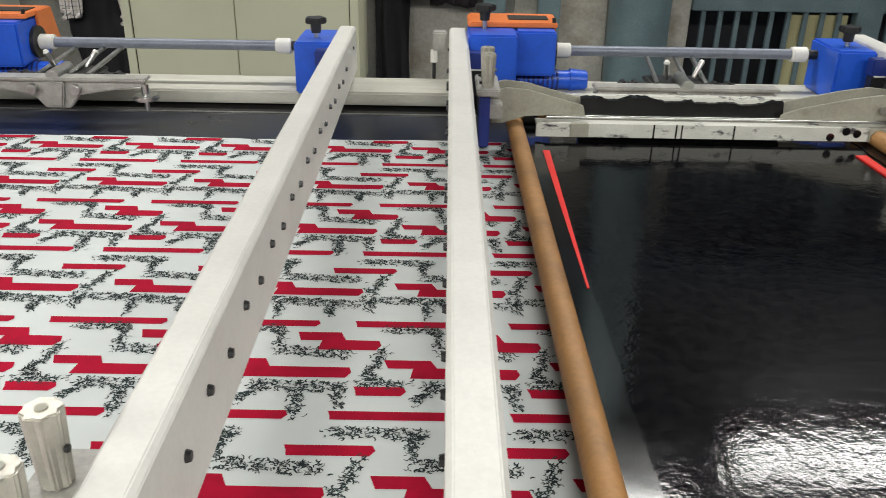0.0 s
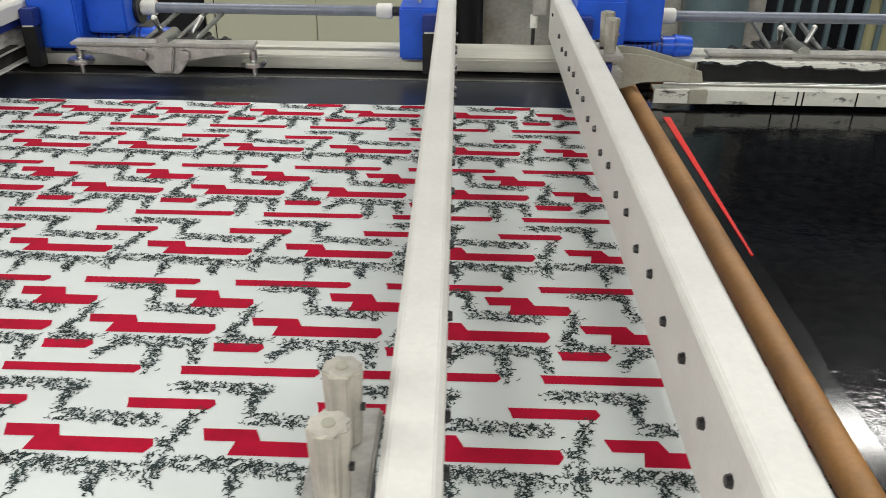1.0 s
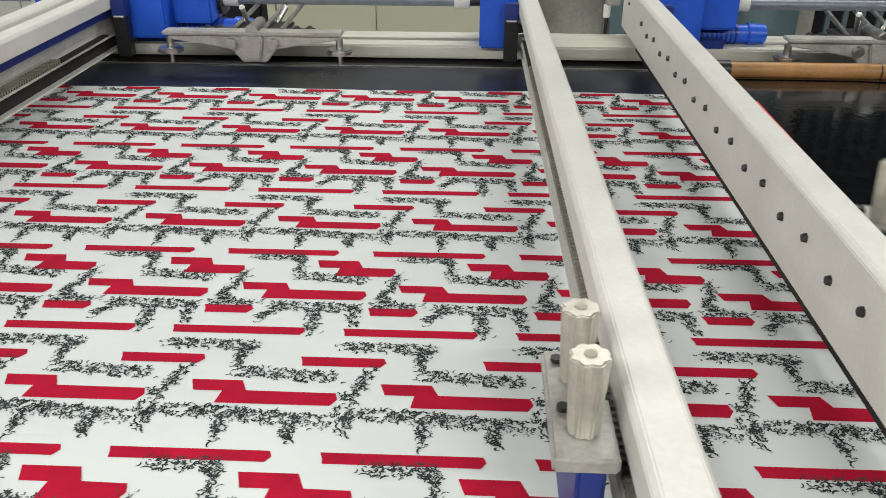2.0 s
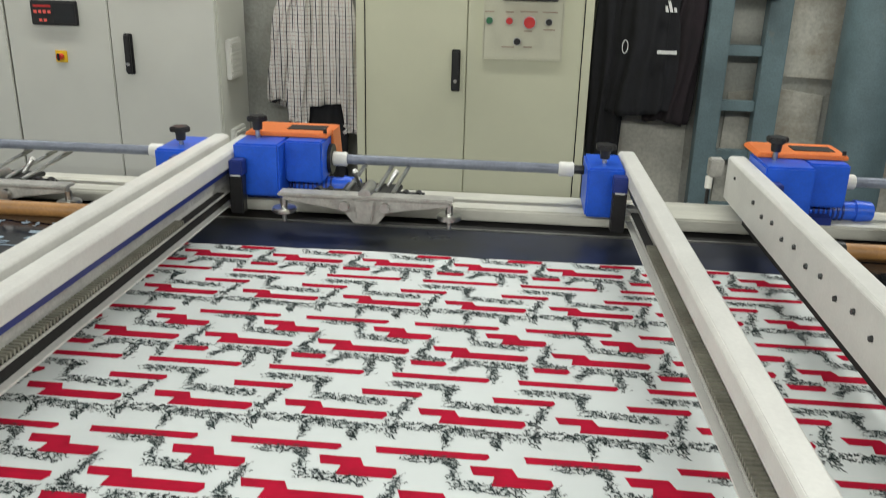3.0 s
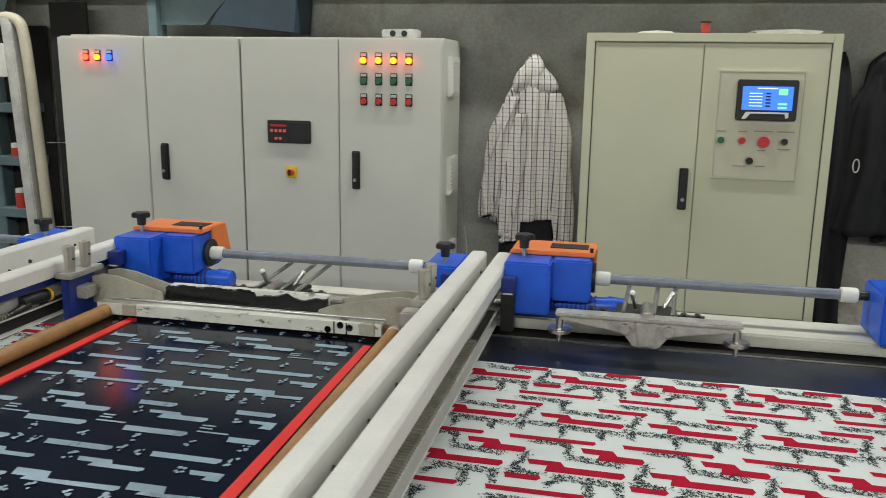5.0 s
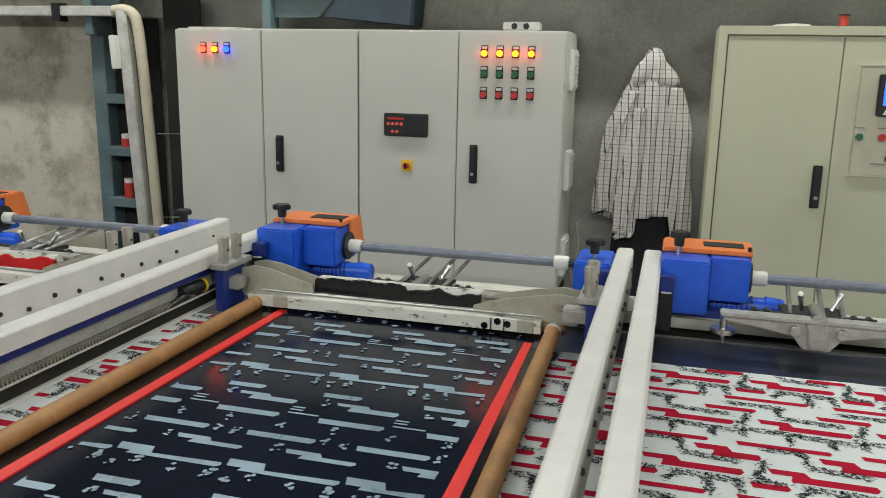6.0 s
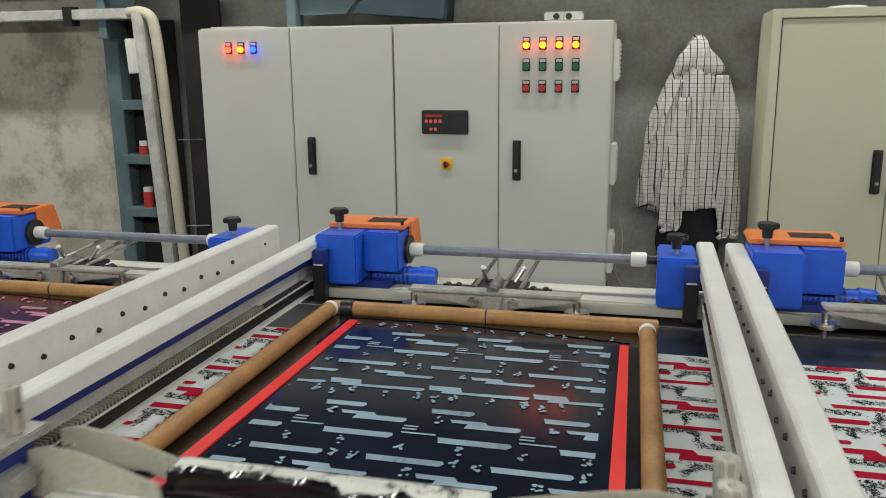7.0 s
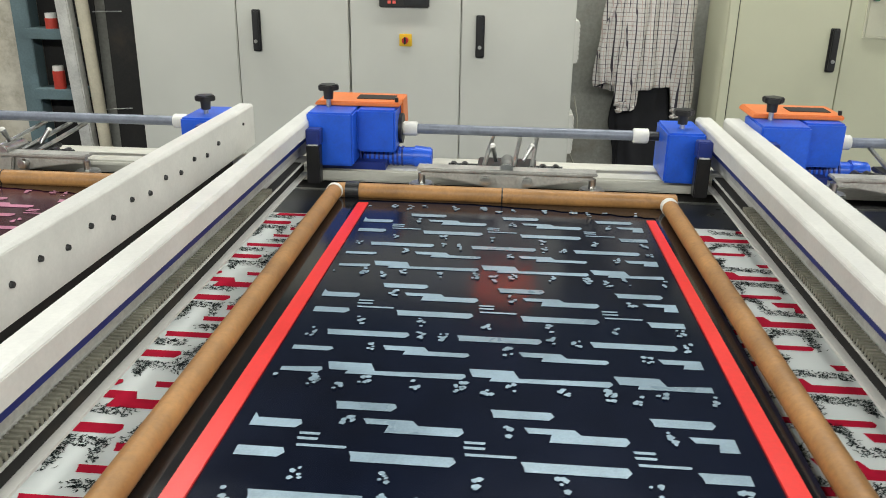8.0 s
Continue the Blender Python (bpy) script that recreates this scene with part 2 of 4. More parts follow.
# ---------------------------------------------------------------- the hall
solid("floor", box(B(), -6, 11, -4, 5.1, -0.12, 0), FLOOR, "worn grey cement factory floor", kind="structure")
# Ceiling stays out of view; its dark colour keeps reflections in the ink dim.
solid("ceiling", box(B(), -6, 11, -4, 5.1, 4.2, 4.35), CEIL, "dark concrete ceiling out of view, coloured for dim reflections", kind="structure")
solid("wall_north", box(B(), -0.62, 5.13, 4.9, 5.1, 0, 2.34), WALL, "grey damp-stained plaster wall behind the cabinets", kind="structure")
solid("wall_north_2", box(B(), -6, -0.62, 4.86, 5.1, 0, 2.34), WALL_PALE, "flaking beige and grey plaster wall", kind="structure")
wall3 = B()
box(wall3, 5.13, 5.25, 4.84, 5.1, 0, 2.34)
box(wall3, 5.25, 7.6, 4.84, 5.1, 0, 0.5)
box(wall3, 5.25, 7.6, 4.84, 5.1, 2.2, 2.34)
box(wall3, 7.6, 11, 4.84, 5.1, 0, 2.34)
solid("wall_north_3", wall3, CONCRETE, "stained concrete wall with a barred window opening", kind="structure")
# Upper wall is coloured near black, so the wet ink mirrors it dark.
solid("wall_north_upper", box(B(), -6, 11, 4.83, 5.1, 2.34, 4.2), UPPER, "upper wall above the steel beam, unlit look put into its colour", kind="structure")
solid("wall_south", box(B(), -6, 11, -4.2, -4, 0, 4.2), WALL, "plain grey plaster wall", kind="structure")
solid("wall_west", box(B(), -6.2, -6, -4.2, 5.1, 0, 4.2), WALL, "plain grey plaster wall", kind="structure")
solid("wall_east", box(B(), 11, 11.2, -4.2, 5.1, 0, 4.2), WALL, "plain grey plaster wall", kind="structure")
solid("wall_patch", prism(B(), [(4.37, 0.2), (4.86, 0.2), (4.85, 1.17), (4.62, 1.2), (4.40, 1.17)], "y", 4.888, 4.901), CONCRETE, "pale bare concrete patch low on the wall", kind="structure")
solid("wall_patch_2", prism(B(), [(3.75, 0.3), (4.22, 0.3), (4.21, 1.24), (3.98, 1.26), (3.80, 1.2)], "y", 4.888, 4.901), CONCRETE, "pale bare concrete patch below the jackets", kind="structure")
solid("wall_patch_3", prism(B(), [(4.60, 1.26), (5.12, 1.24), (5.16, 1.7), (5.10, 2.16), (4.58, 2.165), (4.555, 1.8), (4.58, 1.5)], "y", 4.886, 4.901), CONCRETE, "stained pale plaster beside the steel column", kind="structure")
solid("backdrop", box(B(), 5.2, 7.7, 5.1, 5.14, 0.4, 2.3), NIGHT, "dark night beyond the barred window", kind="structure")


def tube_fixture():
    t = thing("ceiling_light", "white fluorescent tube fitting hung under the ceiling", "ceiling light", "tube lights over the machine")
    part("housing", box(B(), -0.75, 0.75, -0.05, 0.05, 0.0, 0.06), WHITE, t, bevel=0.006)
    for dy in (-0.025, 0.025):
        part("tube", rod(B(), (-0.72, dy, -0.018), (0.72, dy, -0.018), 0.013), GLOW_TUBE, t, "lit white glass tube")
    for dx in (-0.6, 0.6):
        part("hanger", rod(B(), (dx, 0, 0.05), (dx, 0, 0.70), 0.005, seg=8), STEEL, t)
    return t


first_fixture = tube_fixture()
first_fixture.matrix_basis = pose(*LAMPS[0][:3])
for lx, ly, lz, watts in LAMPS[1:]:
    copy_thing(first_fixture, pose(lx, ly, lz))

# steel beam across the top of the wall, and gussets under it
solid("steel_beam", box(B(), -6, 11, 4.62, 4.80, 2.175, 2.34), NAVY_STEEL, "dark blue painted steel beam along the wall", "beam", bevel=0.004)


def gusset(x, w):
    t = thing("beam_bracket", "teal painted steel bracket under the beam", "bracket", "brackets under the beam")
    part("post", box(B(), x, x + 0.05, 4.66, 4.76, 1.90, 2.175), TEAL, t, bevel=0.003)
    part("gusset_plate", prism(B(), [(x + 0.05, 2.0), (x + 0.05 + w * 0.6, 2.0), (x + 0.05 + w, 2.175), (x + 0.05, 2.175)], "y", 4.70, 4.71), TEAL, t)


gusset(0.36, 0.42)
gusset(-0.74, 0.2)
solid("dark_hood", prism(B(), [(0.72, 2.0), (1.18, 1.96), (1.2, 2.17), (0.85, 2.17)], "y", 4.64, 4.86), NAVY_STEEL, "dark blue sheet hood above the cabinets", "hood", bevel=0.003)

# ladder-like column with a socket box
lad = thing("steel_column", "teal painted steel lattice column against the wall", "column")
for x0 in (4.235, 4.498):
    part("upright", box(B(), x0, x0 + 0.105, 4.74, 4.82, 0, 4.2), TEAL, lad, bevel=0.004)
for z0 in (0.59, 0.86, 1.10, 1.36, 1.62, 1.90, 2.42, 2.72):
    part("rung", box(B(), 4.34, 4.498, 4.76, 4.80, z0, z0 + 0.05), TEAL, lad, bevel=0.003)
sock = thing("socket_box", "white electric socket box with two outlets on the column", "socket")
part("body", box(B(), 4.385, 4.535, 4.69, 4.74, 1.622, 1.717), NYLON, sock, bevel=0.004)
for sx in (4.42, 4.495):
    part("faceplate", box(B(), sx - 0.033, sx + 0.033, 4.683, 4.69, 1.632, 1.707), WHITE, sock, bevel=0.002)
    for dx, dz in ((0, 0.018), (-0.011, -0.006), (0.011, -0.006)):
        part("hole", rod(B(), (sx + dx, 4.681, 1.667 + dz), (sx + dx, 4.684, 1.667 + dz), 0.004, seg=8), BLACK, sock)


def cable(name, pts, r, label, material=BLACK):
    cu = bpy.data.curves.new(name, "CURVE")
    cu.dimensions, cu.bevel_depth, cu.bevel_resolution, cu.resolution_u = "3D", r, 2, 6
    sp = cu.splines.new("BEZIER")
    sp.bezier_points.add(len(pts) - 1)
    for p, c in zip(sp.bezier_points, pts):
        p.co, p.handle_left_type, p.handle_right_type = c, "AUTO", "AUTO"
    cu.materials.append(material)
    return tagged(new(name, cu), label, "cable")


cable("power_cable", [(4.42, 4.73, 1.75), (4.37, 4.72, 1.86), (4.40, 4.73, 1.98), (4.47, 4.75, 2.1), (4.47, 4.76, 2.3)], 0.006, "thin black power cable looped above the socket box")
cable("power_cable", [(4.93, 4.62, 2.5), (4.95, 4.63, 1.98), (5.05, 4.60, 1.90), (5.2, 4.6, 1.86)], 0.008, "thick black cables sagging across the teal pillar")
cable("power_cable", [(4.90, 4.62, 2.5), (4.92, 4.62, 1.95), (5.05, 4.59, 1.86), (5.2, 4.6, 1.82)], 0.008, "thick black cables sagging across the teal pillar")
cable("power_cable", [(2.04, 4.78, 1.0), (2.06, 4.74, 0.85), (2.03, 4.72, 0.75), (2.10, 4.75, 0.6)], 0.004, "thin grey cable hanging beside the cabinet", PLATE)

# round pillar
pil = B()
rod(pil, (4.975, 4.72, 0), (4.975, 4.72, 4.2), 0.145, seg=40)
solid("pillar", pil, TEAL, "round teal painted steel pillar, scuffed", kind="structure")

# barred window
win = thing("window_1", "steel window grille with upright bars, dark outside", "", kind="structure")
part("window_frame", box(B(), 5.25, 7.6, 4.80, 4.85, 1.02, 1.09), TEAL, win, bevel=0.003)
part("window_frame", box(B(), 5.25, 7.6, 4.80, 4.85, 0.55, 0.60), TEAL, win, bevel=0.003)
part("window_frame", box(B(), 6.05, 6.17, 4.79, 4.86, 0.5, 2.2), TEAL, win, bevel=0.003)
for k in range(28):
    bx = 5.30 + k * 0.083
    if not 6.03 < bx < 6.19:
        part("bar", box(B(), bx, bx + 0.022, 4.815, 4.835, 0.5, 2.2), TEAL, win)
part("board", box(B(), 5.74, 6.03, 4.85, 4.87, 0.60, 1.0), YELLOW_BOARD, win, "faded yellow board behind the bars")

# left: galvanised rack in front of the flaking wall
rack = thing("metal_rack", "white galvanised pipe rack frame with rounded corner", "rack")
part("top_rail", box(B(), -3.2, -0.545, 4.64, 4.69, 2.0, 2.055), GALV, rack, bevel=0.006)
part("clip", box(B(), -0.93, -0.88, 4.63, 4.70, 1.97, 2.07), BLACK, rack)
LEAN = Matrix.Translation((-0.437, 4.67, 1.0)) @ Matrix.Rotation(radians(-3.0), 4, "Y") @ Matrix.Translation((0.437, -4.67, -1.0))
part("post", box(B(), -0.47, -0.405, 4.64, 4.70, 0.03, 2.04), GALV, rack, bevel=0.006).matrix_basis = LEAN
bend = bpy.data.curves.new("pipe", "CURVE")
bend.dimensions, bend.bevel_depth, bend.bevel_resolution = "3D", 0.03, 4
sp = bend.splines.new("BEZIER")
bp_pts = [(-0.355, 4.67, 0.03), (-0.355, 4.67, 1.95), (-0.375, 4.67, 2.01), (-0.43, 4.67, 2.035), (-0.50, 4.67, 2.035)]
sp.bezier_points.add(len(bp_pts) - 1)
for p, c in zip(sp.bezier_points, bp_pts):
    p.co, p.handle_left_type, p.handle_right_type = c, "AUTO", "AUTO"
bend.materials.append(CREAM_PIPE)
pipe_ob = new("pipe", bend)
pipe_ob.parent = rack
pipe_ob.matrix_basis = LEAN
tagged(pipe_ob, "cream plastic pipe bent at the corner")
shelf = thing("wall_shelf", "teal steel post with small shelves and tins", "shelf")
part("post", box(B(), -0.79, -0.70, 4.76, 4.85, 0, 2.0), TEAL, shelf, bevel=0.004)
for z0 in (0.92, 1.22, 1.52):
    part("board", box(B(), -0.70, -0.45, 4.70, 4.85, z0, z0 + 0.05), TEAL, shelf, bevel=0.003)
# Added near-black panel puts the shade behind the shelves.
part("back", box(B(), -0.70, -0.40, 4.85, 4.858, 0, 2.0), SHADE_BLACK, shelf)
for z0, m_, h_ in ((0.97, RED_CAN, 0.09), (1.27, RED_CAN, 0.05)):
    can = thing("tin", "small red and white tin on the steel shelf", "tin", "tins on the shelf")
    part("body", rod(B(), (-0.58, 4.75, z0), (-0.58, 4.75, z0 + h_), 0.03), m_, can)
    part("lid", rod(B(), (-0.58, 4.75, z0 + h_), (-0.58, 4.75, z0 + h_ + 0.025), 0.027), NYLON, can, "white lid")
gauge = thing("switch_box", "white switch box on the rack post", "switch box")
part("body", box(B(), -0.50, -0.46, 4.60, 4.64, 1.72, 1.90), NYLON, gauge, bevel=0.004)
gauge.matrix_basis = LEAN
# Added dark panel stands for the shade in the gap beside the cabinet.
dk = thing("shaded_gap", "shaded gap beside the cabinet, put in as a dark panel", "sheet")
part("panel", box(B(), -0.29, -0.06, 4.74, 4.76, 0, 2.12), SHADE_BLACK, dk, bevel=0.003)
for hz in (0.88, 1.36):
    part("hook", rod(B(), (-0.33, 4.69, hz), (-0.2, 4.745, hz), 0.003, seg=8), STEEL, dk)

# ---------------------------------------------------------------- electrical cabinets
def lens_button(parent, x, z, y, lens, tag_label):
    b = part("indicator_bezel", box(B(), x - 0.017, x + 0.017, y - 0.006, y, z - 0.024, z + 0.032), BLACK, parent, bevel=0.002)
    part("lens", rod(B(), (x, y - 0.018, z - 0.004), (x, y - 0.006, z - 0.004), 0.0145), lens, b, tag_label)
    part("tag", box(B(), x - 0.013, x + 0.013, y - 0.0085, y - 0.006, z + 0.016, z + 0.028), PAPER, b)


def door_handle(parent, x, z0, y):
    h = part("handle", box(B(), x - 0.014, x + 0.014, y - 0.03, y - 0.012, z0, z0 + 0.17), BLACK, parent, "black lever handle", bevel=0.004)
    part("mount", box(B(), x - 0.019, x + 0.019, y - 0.012, y, z0 - 0.006, z0 + 0.176), BLACK, h, bevel=0.003)
    part("lock", rod(B(), (x, y - 0.034, z0 + 0.04), (x, y - 0.029, z0 + 0.04), 0.008), STEEL, h, "steel lock barrel")


def stand(parent, x0, x1, y0, y1, ztop):
    # Plinth is black to paint the shade below the cabinet's bottom edge.
    part("plinth", box(B(), x0 + 0.01, x1 - 0.01, y0 + 0.03, y1, ztop - 0.10, ztop), SHADE_BLACK, parent, "plinth, its black put in for the shade under the cabinet")
    for px in (x0 + 0.05, x1 - 0.09):
        for py in (y0 + 0.06, y1 - 0.08):
            part("leg", box(B(), px, px + 0.05, py, py + 0.05, 0.026, ztop - 0.10), NAVY_STEEL, parent)


def cabinet(x0, x1, label):
    t = thing("electrical_cabinet", label, "cabinet", "pale grey cabinets by the wall")
    part("body", box(B(), x0 + 0.002, x1 - 0.002, 4.42, 4.80, 0.735, 1.954), CAB_WHITE, t, bevel=0.005)
    stand(t, x0, x1, 4.42, 4.80, 0.735)
    mid = x0 + (0.486 if x0 < 0.5 else 0.497)
    d1 = part("door", box(B(), x0 + 0.004, mid - 0.002, 4.400, 4.4195, 0.745, 1.948), CAB_WHITE, t, bevel=0.004)
    d2 = part("door", box(B(), mid + 0.002, x1 - 0.005, 4.400, 4.4195, 0.745, 1.948), CAB_WHITE, t, bevel=0.004)
    return t, d1, d2


c1, c1a, c1b = cabinet(0.0, 1.0, "pale grey double-door electrical cabinet with three lit lamps")
for k, g in enumerate((GLOW_RED, GLOW_ORANGE, GLOW_BLUE)):
    lens_button(c1a, 0.166 + 0.066 * k, 1.855, 4.400, g, "lit lens")
door_handle(c1b, 0.579, 1.258, 4.400)
c2, c2a, c2b = cabinet(1.0, 2.0, "pale grey double-door electrical cabinet with rows of lamps and buttons")
for k in range(4):
    x = 1.622 + 0.0727 * k
    lens_button(c2b, x, 1.855, 4.400, GLOW_ORANGE, "lit amber lens")
    lens_button(c2b, x, 1.762, 4.400, GREEN_BTN, "green push button")
    lens_button(c2b, x, 1.668, 4.400, RED_BTN, "red push button")
door_handle(c2b, 1.583, 1.254, 4.400)
disp = part("meter", box(B(), 1.136, 1.357, 4.386, 4.400, 1.456, 1.565), BLACK, c2a, "black panel meter with small red digits", bevel=0.004)
part("window", box(B(), 1.245, 1.345, 4.384, 4.386, 1.468, 1.553), surf("smoked_window", (0.02, 0.022, 0.025), 0.15, var=0.1), disp)
for k in range(4):
    part("digit", box(B(), 1.152 + 0.022 * k, 1.166 + 0.022 * k, 4.384, 4.386, 1.508, 1.522), GLOW_DIGIT, disp)
for k in range(2):
    part("digit", box(B(), 1.174 + 0.022 * k, 1.188 + 0.022 * k, 4.384, 4.386, 1.472, 1.484), GLOW_DIGIT, disp)
part("caption", box(B(), 1.152, 1.235, 4.384, 4.386, 1.535, 1.545), RED_BTN, disp)
rot = part("main_switch", box(B(), 1.224, 1.280, 4.394, 4.400, 1.289, 1.343), YELLOW, c2a, "yellow plate with red rotary main switch", bevel=0.002)
part("rotor", rod(B(), (1.252, 4.372, 1.316), (1.252, 4.394, 1.316), 0.014), RED_BTN, rot)
part("grip", box(B(), 1.248, 1.256, 4.362, 4.373, 1.300, 1.332), BLACK, rot, bevel=0.002)
for z0 in (1.69, 1.22, 0.80):
    v = part("side_vent", box(B(), 1.998, 2.022, 4.50, 4.66, z0, z0 + 0.185), NYLON, c2, "white louvred side vent", bevel=0.004)
    for k in range(8):
        part("slat", box(B(), 2.022, 2.027, 4.512, 4.648, z0 + 0.016 + 0.02 * k, z0 + 0.027 + 0.02 * k), NYLON, v)
sb = thing("socket_box", "grey metal socket box lying on the cabinet top", "socket")
part("body", box(B(), 1.69, 1.86, 4.46, 4.54, 1.955, 1.995), GALV, sb, bevel=0.006)
for sx in (1.745, 1.80):
    part("outlet", rod(B(), (sx, 4.456, 1.975), (sx, 4.461, 1.975), 0.014), BLACK, sb)
papers = solid("sheet_of_paper", box(B(), 0.05, 0.33, 4.45, 4.66, 1.9545, 1.962), PAPER, "curled sheets of paper on the cabinet top", "paper")

be = thing("control_cabinet", "beige double-door control cabinet with touch screen and buttons", "cabinet")
X0, X1, Z0, Z1 = 2.653, 3.687, 0.722, 1.983
part("body", box(B(), X0, X1, 4.412, 4.80, Z0, Z1), CAB_BEIGE, be, bevel=0.004)
stand(be, X0, X1, 4.42, 4.80, Z0)
fr = B()
for a in ((X0, X0 + 0.036, Z0, Z1), (X1 - 0.036, X1, Z0, Z1), (X0 + 0.036, X1 - 0.036, Z1 - 0.036, Z1), (X0 + 0.036, X1 - 0.036, Z0, Z0 + 0.036)):
    box(fr, a[0], a[1], 4.392, 4.411, a[2], a[3])
part("frame", fr, CAB_BEIGE, be, bevel=0.002)
XM = 3.146
bd1 = part("door", box(B(), X0 + 0.041, XM - 0.002, 4.398, 4.4115, Z0 + 0.041, Z1 - 0.041), CAB_BEIGE, be, bevel=0.002)
bd2 = part("door", box(B(), XM + 0.002, X1 - 0.041, 4.398, 4.4115, Z0 + 0.041, Z1 - 0.041), CAB_BEIGE, be, bevel=0.002)
for xx in (X0 + 0.0385, X1 - 0.0385):
    part("seam", box(B(), xx - 0.0022, xx + 0.0022, 4.4005, 4.4115, Z0 + 0.04, Z1 - 0.04), BLACK, be)
door_handle(bd1, 3.100, 1.236, 4.398)
pan = part("control_plate", box(B(), 3.218, 3.556, 4.390, 4.398, 1.380, 1.826), PANEL_BEIGE, bd2, "raised beige control plate", bevel=0.003)
for rx0, rx1, rz0, rz1 in ((3.212, 3.218, 1.374, 1.832), (3.556, 3.562, 1.374, 1.832), (3.218, 3.556, 1.374, 1.380), (3.218, 3.556, 1.826, 1.832)):
    part("plate_rim", box(B(), rx0, rx1, 4.3885, 4.398, rz0, rz1), PANEL_BEIGE, pan)
hmi = part("touch_screen", box(B(), 3.290, 3.533, 4.372, 4.390, 1.626, 1.795), BLACK, pan, "lit blue touch screen in a black bezel", bevel=0.005)
part("display", box(B(), 3.312, 3.512, 4.3700, 4.372, 1.670, 1.768), GLOW_SCREEN, hmi)
for k in range(5):
    part("text_row", box(B(), 3.340, 3.392, 4.3686, 4.370, 1.737 - 0.013 * k, 1.741 - 0.013 * k), GLOW_ROW, hmi)
    part("text_row", box(B(), 3.405, 3.425, 4.3686, 4.370, 1.736 - 0.013 * k, 1.742 - 0.013 * k), BLACK, hmi)
part("text_row", box(B(), 3.37, 3.45, 4.3686, 4.370, 1.757, 1.762), GLOW_ROW, hmi)
for z0, hh in ((1.733, 0.026), (1.692, 0.009), (1.676, 0.009)):
    part("field", box(B(), 3.455, 3.49, 4.3686, 4.370, z0, z0 + hh), GLOW_GREEN, hmi)
part("film_edge", prism(B(), [(3.315, 1.632), (3.33, 1.632), (3.35, 1.655), (3.485, 1.655), (3.49, 1.635), (3.50, 1.64), (3.50, 1.662), (3.33, 1.662)], "y", 4.370, 4.3722), WHITE_INK, hmi, "peeling white film edge")
for x, z, m_, r_ in ((3.241, 1.540, GREEN_BTN, 0.014), (3.327, 1.540, RED_BTN, 0.014), (3.414, 1.536, RED_BTN, 0.024), (3.497, 1.540, BLACK, 0.013), (3.364, 1.455, BLACK, 0.014)):
    bb = part("push_button", rod(B(), (x, 4.372, z), (x, 4.390, z), r_, r_ * 1.05), m_, pan)
    part("ring", rod(B(), (x, 4.386, z), (x, 4.391, z), r_ * 1.25), STEEL, bb)
for x, z, w in ((3.241, 1.575, 0.04), (3.327, 1.575, 0.036), (3.41, 1.578, 0.075), (3.50, 1.578, 0.066), (3.41, 1.497, 0.034), (3.50, 1.505, 0.05), (3.325, 1.428, 0.055), (3.41, 1.43, 0.04)):
    part("caption", box(B(), x - w / 2, x + w / 2, 4.3885, 4.3902, z, z + 0.005), FADED_INK, pan)
sp_ = thing("spool", "small dark red reel standing on the beige cabinet", "spool")
part("drum", rod(B(), (3.15, 4.50, 1.984), (3.15, 4.50, 2.03), 0.018), RED_CAN, sp_)
part("flange", rod(B(), (3.15, 4.50, 2.03), (3.15, 4.50, 2.036), 0.024), BLACK, sp_)
part("flange", rod(B(), (3.15, 4.50, 1.9835), (3.15, 4.50, 1.988), 0.024), BLACK, sp_)
bag = solid("plastic_bag", prism(B(), [(2.86, 1.984), (3.02, 1.984), (3.01, 1.992), (2.95, 1.996), (2.88, 1.991)], "y", 4.44, 4.56), NYLON, "crumpled white wrapper on the beige cabinet", "wrapper")
tray = solid("flat_tray", prism(B(), [(3.36, 1.984), (3.60, 1.984), (3.62, 1.996), (3.50, 2.004), (3.34, 1.996)], "y", 4.44, 4.62), GALV, "grey sheet metal tray on the beige cabinet", "tray")

for ob, dx, dz in ((c1, 0, -0.024), (c2, 0, -0.024), (sb, 0, -0.024), (papers, 0, -0.024), (be, -0.012, -0.027), (sp_, -0.012, -0.027), (bag, -0.012, -0.027), (tray, -0.012, -0.027)):
    ob.matrix_basis = pose(dx, -0.008 if dx else 0, dz)

